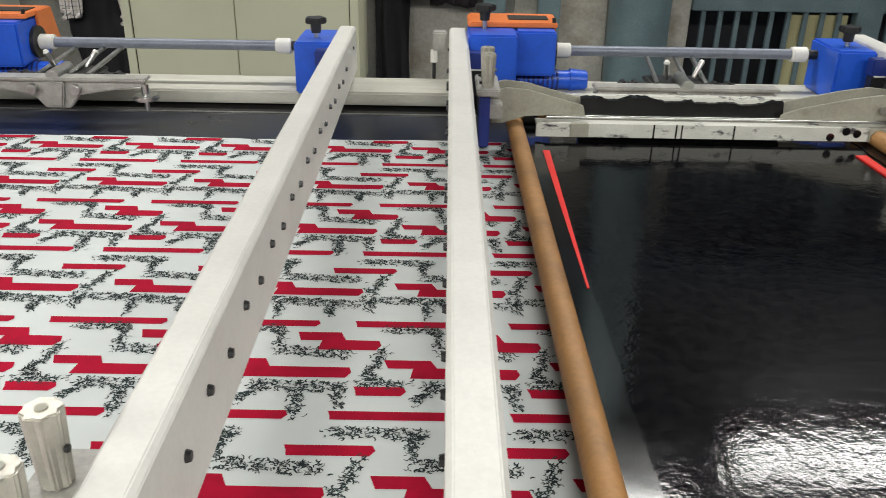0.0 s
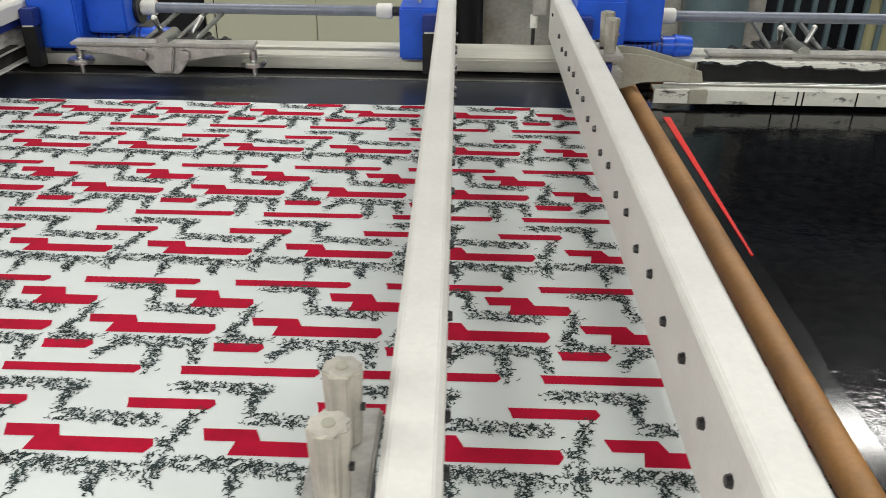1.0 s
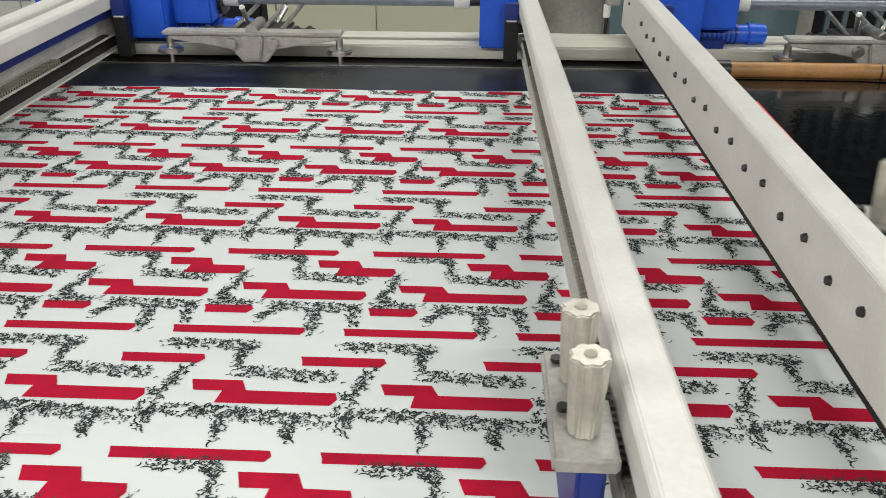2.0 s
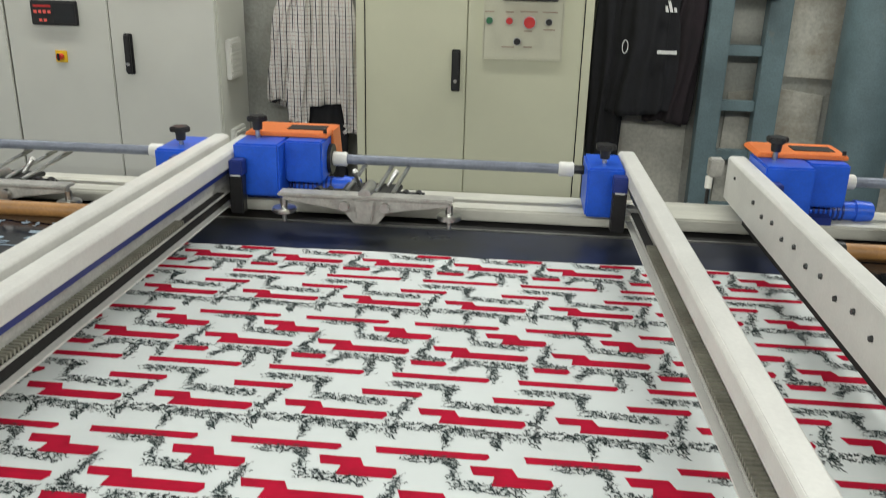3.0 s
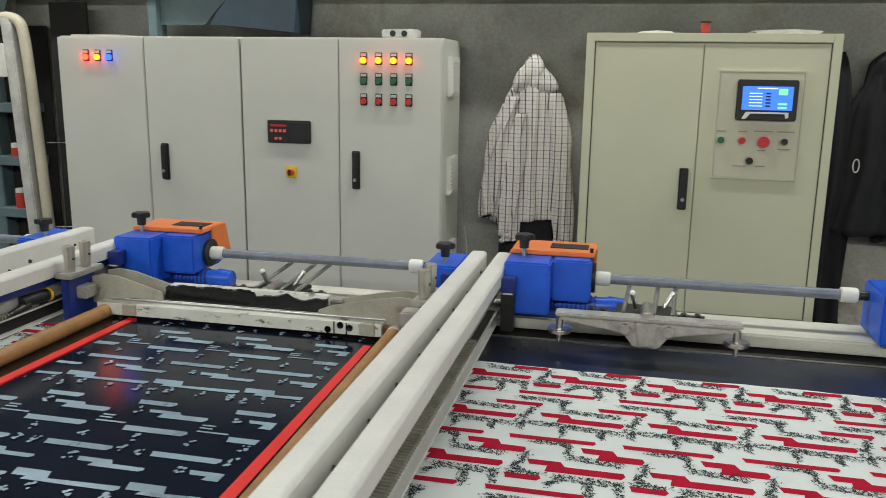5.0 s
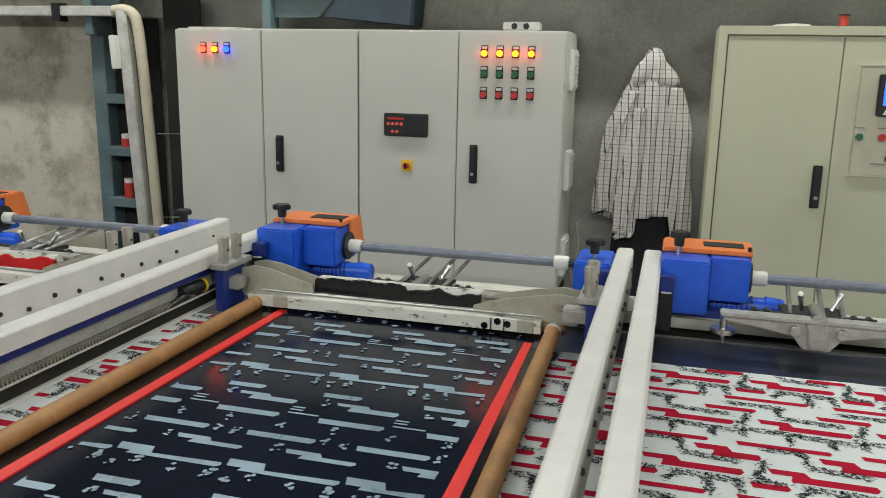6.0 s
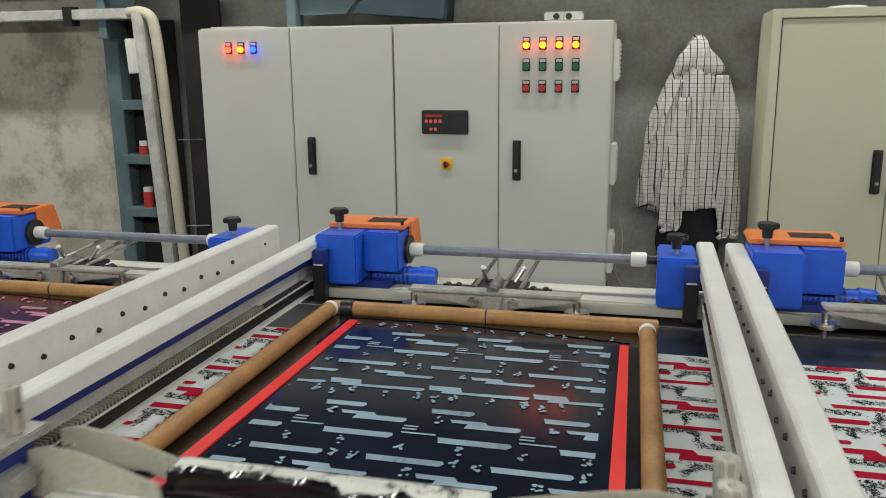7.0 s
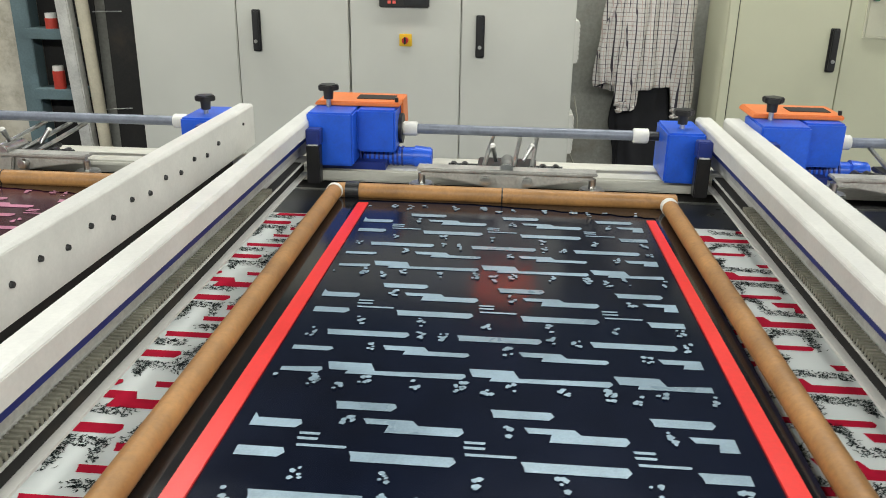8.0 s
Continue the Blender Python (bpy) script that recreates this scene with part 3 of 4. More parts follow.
# ---------------------------------------------------------------- clothes on the wall
def cloth(name, cx, cy, rows, material, folds, seed, amp=0.012, parent=None, label="", closed_top=True, cols=72):
    """A hanging garment part: rows of (z, half width, depth, x offset) lofted, with vertical folds that open downwards."""
    rng = random.Random(seed)
    phases = [(rng.uniform(0, 6.28), k, rng.uniform(0.4, 1.0)) for k in folds]
    zs = [r[0] for r in rows]
    n = 44
    bm = B()
    uvl = bm.loops.layers.uv.new("UVMap")
    rings, coords = [], []
    for j in range(n + 1):
        z = zs[0] + (zs[-1] - zs[0]) * j / n
        w, d, ox = (float(np.interp(-z, [-q for q in zs], [r[i] for r in rows])) for i in (1, 2, 3))
        down = j / n
        ring, uvs = [], []
        for k in range(cols):
            a = 2 * math.pi * k / cols
            f = sum(s * math.sin(m * a + p + 1.5 * down * math.sin(p)) for p, m, s in phases) / len(phases)
            rr = 1 + amp / max(w, 0.02) * f * (0.35 + down)
            wob = 0.008 * math.sin(9 * down + 3 * a + seed) if 0 < j < n else 0
            x = cx + ox + w * rr * math.cos(a) + wob
            y = cy + d * (1 + 0.5 * f * (0.3 + down)) * math.sin(a)
            zz = z + (0.012 * math.sin(2 * a + seed) if j == n else 0)
            ring.append(bm.verts.new((x, y, zz)))
            uvs.append((x * 1.0 + 0.35 * (y - cy), zz))
        rings.append(ring)
        coords.append(uvs)
    for j in range(n):
        for k in range(cols):
            k2 = (k + 1) % cols
            f = bm.faces.new((rings[j][k], rings[j][k2], rings[j + 1][k2], rings[j + 1][k]))
            for lp, c in zip(f.loops, (coords[j][k], coords[j][k2], coords[j + 1][k2], coords[j + 1][k])):
                lp[uvl].uv = c
    bm.faces.new(rings[0][::-1])
    bm.faces.new(rings[-1])
    bmesh.ops.recalc_face_normals(bm, faces=bm.faces)
    me = bpy.data.meshes.new(name)
    bm.to_mesh(me)
    bm.free()
    me.materials.append(material)
    me.polygons.foreach_set("use_smooth", [True] * len(me.polygons))
    ob = new(name, me)
    ob.parent = parent
    return tagged(ob, label)


shirt = thing("shirt", "white and dark checked long-sleeved shirt hung by its collar", "shirt")
SX, SY = 2.375, 4.80
cloth("body", SX, SY, [(1.895, 0.012, 0.02, 0.0), (1.86, 0.035, 0.04, 0.0), (1.80, 0.080, 0.055, 0.0), (1.70, 0.130, 0.065, 0.0), (1.59, 0.160, 0.07, -0.005), (1.4, 0.182, 0.075, -0.008), (1.25, 0.195, 0.08, -0.01), (1.085, 0.205, 0.08, -0.012)], PLAID, (5, 9, 14, 21), 3, 0.034, shirt)
cloth("collar", SX, SY - 0.022, [(1.905, 0.010, 0.02, 0.0), (1.875, 0.038, 0.042, 0.0), (1.82, 0.074, 0.056, 0.0), (1.765, 0.104, 0.056, 0.004), (1.735, 0.112, 0.045, 0.006), (1.715, 0.095, 0.03, 0.006)], PLAID, (3, 5), 8, 0.010, shirt, "pointed shirt collar spread over the shoulders")
cloth("sleeve", SX - 0.135, SY - 0.055, [(1.70, 0.03, 0.03, 0.05), (1.55, 0.050, 0.045, 0.0), (1.4, 0.056, 0.045, -0.03), (1.25, 0.054, 0.045, -0.045), (1.10, 0.050, 0.04, -0.05)], PLAID, (3, 7), 5, 0.014, shirt)
cloth("sleeve", SX - 0.06, SY - 0.078, [(1.62, 0.025, 0.03, 0.02), (1.35, 0.046, 0.04, -0.01), (1.15, 0.050, 0.04, -0.02), (1.0, 0.040, 0.035, -0.03)], PLAID, (3, 7), 6, 0.012, shirt)
cloth("cuff", SX - 0.092, SY - 0.080, [(1.03, 0.043, 0.038, 0.0), (0.985, 0.042, 0.038, 0.0)], PLAID, (3, 4), 16, 0.006, shirt)
cloth("sleeve", SX + 0.15, SY - 0.05, [(1.72, 0.03, 0.03, -0.04), (1.5, 0.05, 0.045, 0.0), (1.2, 0.05, 0.045, 0.02), (0.985, 0.042, 0.04, 0.03)], PLAID, (3, 7), 7, 0.012, shirt)
cloth("cuff", SX + 0.182, SY - 0.053, [(1.0, 0.044, 0.042, 0.0), (0.955, 0.043, 0.042, 0.0)], PLAID, (3, 4), 17, 0.006, shirt)
trs = thing("trousers", "dark trousers hanging below the checked shirt", "trousers")
cloth("leg", SX + 0.0, SY + 0.0, [(1.12, 0.13, 0.05, 0.0), (0.9, 0.14, 0.055, 0.0), (0.62, 0.12, 0.05, 0.02)], DARK_CLOTH, (4, 9), 11, 0.015, trs)
hook1 = thing("wall_hook", "small steel wall hook holding the shirt", "hook")
part("peg", rod(B(), (SX, 4.76, 1.89), (SX, 4.90, 1.89), 0.006, seg=10), STEEL, hook1)

jk = thing("jacket", "black hooded jacket hung on the wall", "jacket", "dark jackets on the wall")
cloth("body", 3.97, 4.80, [(1.93, 0.02, 0.02, 0.0), (1.88, 0.07, 0.06, 0.0), (1.78, 0.09, 0.07, 0.0), (1.70, 0.14, 0.075, 0.0), (1.4, 0.17, 0.08, 0.0), (1.11, 0.175, 0.08, -0.02)], DARK_CLOTH, (4, 7, 13), 21, 0.02, jk)
cloth("hood", 3.975, 4.77, [(1.93, 0.03, 0.03, 0.0), (1.89, 0.075, 0.05, 0.01), (1.82, 0.085, 0.055, 0.02), (1.76, 0.05, 0.04, 0.02)], DARK_CLOTH, (3, 5), 22, 0.01, jk)
lg = part("logo", prism(B(), [(4.030, 1.585), (4.044, 1.585), (4.036, 1.612), (4.026, 1.612)], "y", 4.697, 4.703), WHITE_INK, jk, "small white slanted chest mark")
part("logo", prism(B(), [(4.050, 1.585), (4.064, 1.585), (4.048, 1.634), (4.036, 1.634)], "y", 4.697, 4.703), WHITE_INK, jk)
part("logo", prism(B(), [(4.070, 1.585), (4.082, 1.585), (4.076, 1.605), (4.066, 1.605)], "y", 4.697, 4.703), WHITE_INK, jk)
part("lettering", box(B(), 4.01, 4.10, 4.694, 4.703, 1.396, 1.412), WHITE_INK, jk, "white lettering reduced to a bar")
ring_bm = B()
for k in range(16):
    a, a2 = 2 * math.pi * k / 16, 2 * math.pi * (k + 1) / 16
    rod(ring_bm, (3.86 + 0.013 * math.cos(a), 4.695, 1.425 + 0.03 * math.sin(a)), (3.86 + 0.013 * math.cos(a2), 4.695, 1.425 + 0.03 * math.sin(a2)), 0.0025, seg=6)
part("cord_loop", ring_bm, WHITE_INK, jk, "white looped drawcord")
jk2 = thing("jacket", "dark maroon jacket hung by the steel column", "jacket", "dark jackets on the wall")
cloth("body", 4.16, 4.82, [(1.93, 0.015, 0.02, 0.03), (1.84, 0.05, 0.05, 0.02), (1.6, 0.08, 0.06, 0.0), (1.3, 0.10, 0.06, -0.03), (1.06, 0.10, 0.06, -0.06)], MAROON_CLOTH, (4, 9), 31, 0.02, jk2)
jk3 = thing("trousers", "black trousers hanging beside the beige cabinet", "trousers")
cloth("leg", 3.80, 4.82, [(1.93, 0.02, 0.02, -0.03), (1.80, 0.045, 0.05, -0.02), (1.4, 0.075, 0.06, 0.0), (1.0, 0.08, 0.06, 0.0), (0.64, 0.075, 0.06, 0.01)], DARK_CLOTH, (3, 7), 41, 0.015, jk3)

for ob in (shirt, trs, hook1, jk, jk2, jk3):
    ob.matrix_basis = pose(-0.006, 0, -0.033)

# ---------------------------------------------------------------- printing machine: bed and rails
BELT_Z = 0.953
frame_thing = thing("machine_bed", "long printing machine bed with painted steel rails", "printing machine")
part("far_rail", box(B(), -6, 11, 3.225, 3.42, 0.963, 1.005), CREAM, frame_thing, "cream painted steel rail, stained", bevel=0.006)
part("far_rail_lip", box(B(), -6, 11, 3.165, 3.177, 0.93, 0.952), STEEL, frame_thing, "bright steel strip along the belt edge")
# Black box stands for the shade in the gap under the far rail.
part("far_gap_shade", box(B(), -6, 11, 3.178, 3.30, 0.80, 0.95), SHADE_BLACK, frame_thing)
part("far_skirt", box(B(), -6, 11, 3.30, 3.40, 0.30, 0.95), DARK_BLUE, frame_thing)
part("near_rail", box(B(), -6, 11, 0.50, 0.72, 0.955, 1.005), CREAM, frame_thing, bevel=0.006)
part("near_skirt", box(B(), -6, 11, 0.52, 0.62, 0.30, 0.95), DARK_BLUE, frame_thing)
part("bed_plate", box(B(), -6, 11, 0.62, 3.16, 0.86, 0.92), SHADE_BLACK, frame_thing)
for lx in range(-5, 11, 2):
    for ly in (0.55, 3.32):
        part("leg", box(B(), lx, lx + 0.12, ly, ly + 0.1, 0, 0.30), DARK_BLUE, frame_thing)
belt = thing("conveyor_belt", "dark rubber conveyor belt, glossy and slightly blue", "conveyor belt")
part("band", box(B(), -5, 10.5, 0.74, 3.16, 0.925, BELT_Z - 0.004), BELT, belt)

# ---------------------------------------------------------------- printed fabric on the belt
PX, PY = 0.2597, 0.530          # repeat of the design
FAB_Y0, FAB_Y1 = 0.92, 2.905
fabric = thing("printed_fabric", "white cotton fabric with red bars and dark scribble print", "fabric")
fab = B()
n_edge = 320
edge_rng = random.Random(5)
top = []
for k in range(n_edge + 1):
    x = -4.5 + 14.5 * k / n_edge
    top.append(x)
lo = [fab.verts.new((x, FAB_Y0, BELT_Z)) for x in top]
hi = [fab.verts.new((x, FAB_Y1 + 0.006 * math.sin(7 * x) + edge_rng.uniform(-0.004, 0.004), BELT_Z)) for x in top]
for k in range(n_edge):
    fab.faces.new((lo[k], lo[k + 1], hi[k + 1], hi[k]))
part("cloth", fab, CLOTH, fabric, smooth=False)

# red shapes of one repeat as (x0, x1, y0, y1) with chamfered ends
BARS = [(3.146, 3.350, 1.628, 1.648), (3.160, 3.362, 1.882, 1.902), (3.097, 3.221, 1.550, 1.572), (3.176, 3.256, 1.686, 1.709)]
STEPS = [((3.218, 3.292, 1.488, 1.512), (3.262, 3.420, 1.462, 1.489)), ((3.069, 3.145, 1.838, 1.864), (3.108, 3.206, 1.810, 1.839)), ((3.217, 3.295, 1.759, 1.782), (3.260, 3.425, 1.732, 1.760))]
SCRIBBLES = [((3.15, 1.600), (3.285, 1.596)), ((3.272, 1.596), (3.268, 1.545)), ((3.272, 1.537), (3.415, 1.522)),
             ((3.202, 1.547), (3.178, 1.472)), ((3.165, 1.448), (3.312, 1.441)), ((3.29, 1.441), (3.42, 1.428)), ((3.18, 1.446), (3.18, 1.411)), ((3.28, 1.436), (3.282, 1.391)), ((3.372, 1.431), (3.374, 1.391)),
             ((2.953, 1.876), (3.043, 1.874)), ((3.038, 1.874), (3.043, 1.818)), ((3.043, 1.810), (3.158, 1.798)),
             ((3.217, 1.818), (3.193, 1.728)), ((3.183, 1.720), (3.256, 1.713)),
             ((3.285, 1.712), (3.42, 1.707)), ((3.352, 1.707), (3.358, 1.635)), ((3.412, 1.707), (3.418, 1.662)), ((3.295, 1.707), (3.268, 1.669))]


def bar_points(x0, x1, y0, y1):
    h = (y1 - y0) / 2
    ym = (y0 + y1) / 2
    return [(x0 + h * 0.5, y0), (x1 - h * 0.7, y0), (x1, ym), (x1 - h * 0.4, y1), (x0, y1), (x0 + h * 0.35, ym)]


def step_points(a, b):
    return [(a[0], a[3]), (a[1] - 0.004, a[3]), (a[1] + 0.006, a[2] + 0.002), (b[1], b[3]), (b[1] + 0.004, (b[2] + b[3]) / 2), (b[1] - 0.004, b[2]), (b[0], b[2]), (b[0] + 0.004, a[2]), (a[0] + 0.008, a[2]), (a[0] + 0.004, (a[2] + a[3]) / 2)]


shape_pts = [bar_points(*q) for q in BARS] + [step_points(*q) for q in STEPS]
rng = random.Random(12)
stroke_v, stroke_f = [], []
for (ax, ay), (bx, by) in SCRIBBLES:
    length = math.hypot(bx - ax, by - ay)
    for _ in range(max(6, int(length * 1250))):
        s = rng.random()
        half = 0.0135
        px, py = ax + (bx - ax) * s + rng.gauss(0, half * 0.4), ay + (by - ay) * s + rng.uniform(-half, half)
        ang, size, wid = rng.uniform(0, 6.28), rng.uniform(0.0030, 0.0068), rng.uniform(0.0007, 0.0016)
        curl = rng.choice((-1, 1)) * rng.uniform(0.8, 2.4)
        base = len(stroke_v)
        x, y = px - size * math.cos(ang), py - size * math.sin(ang)
        for k in range(4):
            nx, ny = -math.sin(ang), math.cos(ang)
            wd = wid * (0.4 if k in (0, 3) else 1.0)
            stroke_v += [(x + nx * wd, y + ny * wd), (x - nx * wd, y - ny * wd)]
            x, y, ang = x + size * 0.7 * math.cos(ang), y + size * 0.7 * math.sin(ang), ang + curl * 0.6
        stroke_f += [(base + 2 * k, base + 2 * k + 1, base + 2 * k + 3, base + 2 * k + 2) for k in range(3)]

NX0, NX1 = -18, 24
NY = (-1, 0, 1, 2, 3)


def flat_mesh(name, verts, faces, material):
    me = bpy.data.meshes.new(name)
    me.from_pydata(verts, [], faces)
    me.materials.append(material)
    return me


rv, rf, dv, df = [], [], [], []
stroke_arr = np.array(stroke_v)
face_arr = np.array(stroke_f)
for i in range(NX0, NX1):
    for j in NY:
        ox, oy = i * PX, j * PY + 0.006
        for pts in shape_pts:
            q = [(x + ox, y + oy) for x, y in pts]
            if max(p[1] for p in q) > FAB_Y1 - 0.008 or min(p[1] for p in q) < FAB_Y0 + 0.01:
                q = [(x, min(max(y, FAB_Y0 + 0.01), FAB_Y1 - 0.006)) for x, y in q]
                if max(p[1] for p in q) - min(p[1] for p in q) < 0.01:
                    continue
            rf.append(tuple(range(len(rv), len(rv) + len(q))))
            rv += [(x, y, BELT_Z + 0.0008) for x, y in q]
        pts = stroke_arr + (ox, oy)
        keep = [f for f in face_arr if FAB_Y0 + 0.01 < pts[f, 1].min() and pts[f, 1].max() < FAB_Y1 - 0.006]
        base = sum(len(a) for a in dv)
        dv.append(np.c_[pts, np.full(len(pts), BELT_Z + 0.0008)])
        if keep:
            df.append(np.array(keep) + base)
red_ob = new("red_print", flat_mesh("red_print", rv, rf, PRINT_RED))
red_ob.parent = fabric
tagged(red_ob, "red printed bars and stepped bars", kind="stuff")
dark_ob = new("dark_print", flat_mesh("dark_print", np.concatenate(dv).tolist(), np.concatenate(df).tolist(), PRINT_DARK))
dark_ob.parent = fabric
tagged(dark_ob, "dark green-black printed scribble", kind="stuff")

# ---------------------------------------------------------------- stations
STATIONS = {"a": 4.413, "b": 2.772, "c": 1.385, "d": -0.148, "e": -1.62, "f": 6.05}   # x of the left collar
GROUP_BEAM = "cross beams of the stations"


def cross_beam(x0, x1, inner, strip):
    """A white box beam across the belt. inner: +1 if its guide side faces +x, -1 if it faces -x."""
    t = thing("cross_beam", "white painted steel cross beam with guide rail and rack", "beam", GROUP_BEAM)
    top, low = 1.176, 1.036
    xo = x0 if inner > 0 else x1          # outer, bolted side
    xi = x1 if inner > 0 else x0          # inner, guide side
    s = inner

    def span(a, b):
        return tuple(sorted((xi + s * a, xi + s * b)))

    c = 0.007
    prof = [(xo, low), (xi - s * 0.044, low), (xi - s * 0.044, 1.128), (xi, 1.128), (xi, top - c), (xi - s * c, top), (xo + s * c, top), (xo, top - c)]
    part("box_tube", prism(B(), prof, "y", 0.52, 3.40), WHITE, t, bevel=0.0015)
    part("end_cap", box(B(), min(xo, xi) + 0.004, max(xo, xi) - 0.004, 3.40, 3.406, low + 0.004, top - 0.006), WHITE, t)
    part("blue_strip", box(B(), *span(-0.0435, -0.016), 0.55, 3.22, 1.1275 - strip, 1.1275), DARK_BLUE, t, "dark blue painted strip")
    part("guide_rail", box(B(), *span(-0.0435, -0.038), 0.55, 3.20, 1.066, 1.125 - strip), GALV, t, "greasy steel guide rail", bevel=0.002)
    part("ledge", box(B(), *span(-0.0435, -0.008), 0.55, 3.20, 1.045, 1.050), GALV, t, bevel=0.002)
    # Recessed plate is near black to paint the shaded gap below the ledge.
    part("lower_plate", box(B(), *span(-0.040, -0.030), 0.55, 3.20, 1.004, 1.0445), SHADE_BLACK, t, "lower plate, its black put in for the shade under the ledge")
    part("drip_strip", box(B(), *span(-0.032, -0.012), 0.55, 3.18, 0.998, 1.003), WHITE, t, "thin pale steel strip near the belt")
    teeth = B()
    a, b = span(-0.037, -0.012)
    y = 0.58
    while y < 2.78:
        box(teeth, a, b, y, y + 0.006, 1.050, 1.063)
        y += 0.0125
    tagged(part("rack", teeth, RACK, t, "toothed greasy rack", smooth=False), kind="stuff")
    # Near-black backing paints the shade between the teeth.
    part("rack_back", box(B(), *span(-0.036, -0.013), 0.55, 3.10, 1.0505, 1.054), SHADE_BLACK, t)
    y, k = 3.04, 0
    while y > 0.6:
        z = 1.120 if k % 2 == 0 else 1.107
        part("bolt", rod(B(), (xo, y, z), (xo - s * 0.006, y, z), 0.0075, 0.006, seg=8), BLACK, t)
        y -= 0.0985
        k += 1
    part("bolt", rod(B(), (xo, 3.28, 1.13), (xo - s * 0.004, 3.28, 1.13), 0.005, seg=8), BLACK, t)
    return t


def knob(parent, x, y, z):
    k = part("adjusting_knob", rod(B(), (x, y, z), (x, y, z + 0.018), 0.034, 0.034, seg=36, lobes=5, depth=0.18), BLACK, parent, "black star knob", bevel=0.003)
    part("hub", rod(B(), (x, y, z - 0.028), (x, y, z), 0.015, 0.017), BLACK, k)
    part("stem", rod(B(), (x, y, z - 0.07), (x, y, z - 0.028), 0.008), STEEL, k)
    part("washer", rod(B(), (x, y, z - 0.066), (x, y, z - 0.06), 0.022), STEEL, k)


def drive_unit(x, posts):
    """Gear box, motor, shaft and bearing box on the far rail; x: the left collar."""
    t = thing("drive_unit", "blue gear box and motor with orange cover on the far rail", "gear box", "drive units on the rail")
    part("front_housing", box(B(), x - 0.288, x - 0.142, 3.165, 3.37, 1.03, 1.198), BLUE, t, bevel=0.006)
    part("gear_housing", box(B(), x - 0.142, x - 0.018, 3.235, 3.44, 1.062, 1.198), BLUE, t, bevel=0.006)
    part("foot", box(B(), x - 0.27, x - 0.05, 3.23, 3.40, 1.005, 1.03), DARK_BLUE, t)
    cov = B()
    prism(cov, [(x - 0.29, 1.2), (x - 0.01, 1.2), (x - 0.012, 1.214), (x - 0.28, 1.214)], "y", 3.285, 3.46)
    cv = part("cover", cov, ORANGE, t, "orange sheet metal cover with a slot", bevel=0.003)
    # No opening is cut; a near-black block paints the slot's shaded inside.
    part("slot", box(B(), x - 0.16, x - 0.035, 3.34, 3.41, 1.2125, 1.2165), SHADE_BLACK, cv)
    part("cover_flap", prism(B(), [(3.36, 1.09), (3.50, 1.09), (3.46, 1.212), (3.36, 1.212)], "x", x - 0.016, x - 0.008), ORANGE, cv)
    part("cover_screw", rod(B(), (x - 0.022, 3.30, 1.214), (x - 0.022, 3.30, 1.228), 0.006, seg=10), BLACK, cv)
    knob(t, x - 0.238, 3.27, 1.252)
    part("flange", rod(B(), (x - 0.02, 3.345, 1.12), (x - 0.006, 3.345, 1.12), 0.05, seg=28), BLACK, t)
    part("collar", rod(B(), (x - 0.006, 3.345, 1.12), (x + 0.042, 3.345, 1.12), 0.024, seg=24), NYLON, t, "white nylon collar", bevel=0.003)
    mot = B()
    rod(mot, (x - 0.13, 3.305, 1.036), (x + 0.05, 3.305, 1.036), 0.030, seg=24)
    m = part("motor", mot, BLUE, t, "blue finned electric motor", bevel=0.003)
    for k in range(10):
        part("fin", rod(B(), (x - 0.14 + 0.015 * k, 3.305, 1.036), (x - 0.134 + 0.015 * k, 3.305, 1.036), 0.0335, seg=20), DARK_BLUE, m)
    part("fan_cover", rod(B(), (x + 0.035, 3.305, 1.036), (x + 0.095, 3.305, 1.036), 0.036, 0.030, seg=24), BLUE, m, bevel=0.004)
    part("shaft", rod(B(), (x + 0.04, 3.345, 1.12), (x + 0.745, 3.345, 1.12), 0.0165, seg=20), SHAFT, t, "grey steel drive shaft")
    part("collar", rod(B(), (x + 0.745, 3.345, 1.12), (x + 0.795, 3.345, 1.12), 0.024, seg=24), NYLON, t, "white nylon collar", bevel=0.003)
    part("bearing_neck", rod(B(), (x + 0.795, 3.345, 1.12), (x + 0.835, 3.345, 1.12), 0.015), BLACK, t)
    part("bearing_housing", box(B(), x + 0.828, x + 0.945, 3.19, 3.40, 1.006, 1.163), BLUE, t, "blue bearing box", bevel=0.006)
    knob(t, x + 0.885, 3.275, 1.205)
    for sx in posts:
        st = part("stop_post", box(B(), sx, sx + 0.042, 3.11, 3.15, 0.985, 1.105), BLACK, t, "black stop post with blue head", bevel=0.003)
        part("head", box(B(), sx - 0.001, sx + 0.043, 3.115, 3.16, 1.105, 1.155), DARK_BLUE, st, bevel=0.003)
        part("pad", box(B(), sx + 0.006, sx + 0.036, 3.109, 3.13, 1.105, 1.109), NYLON, st)
    return t


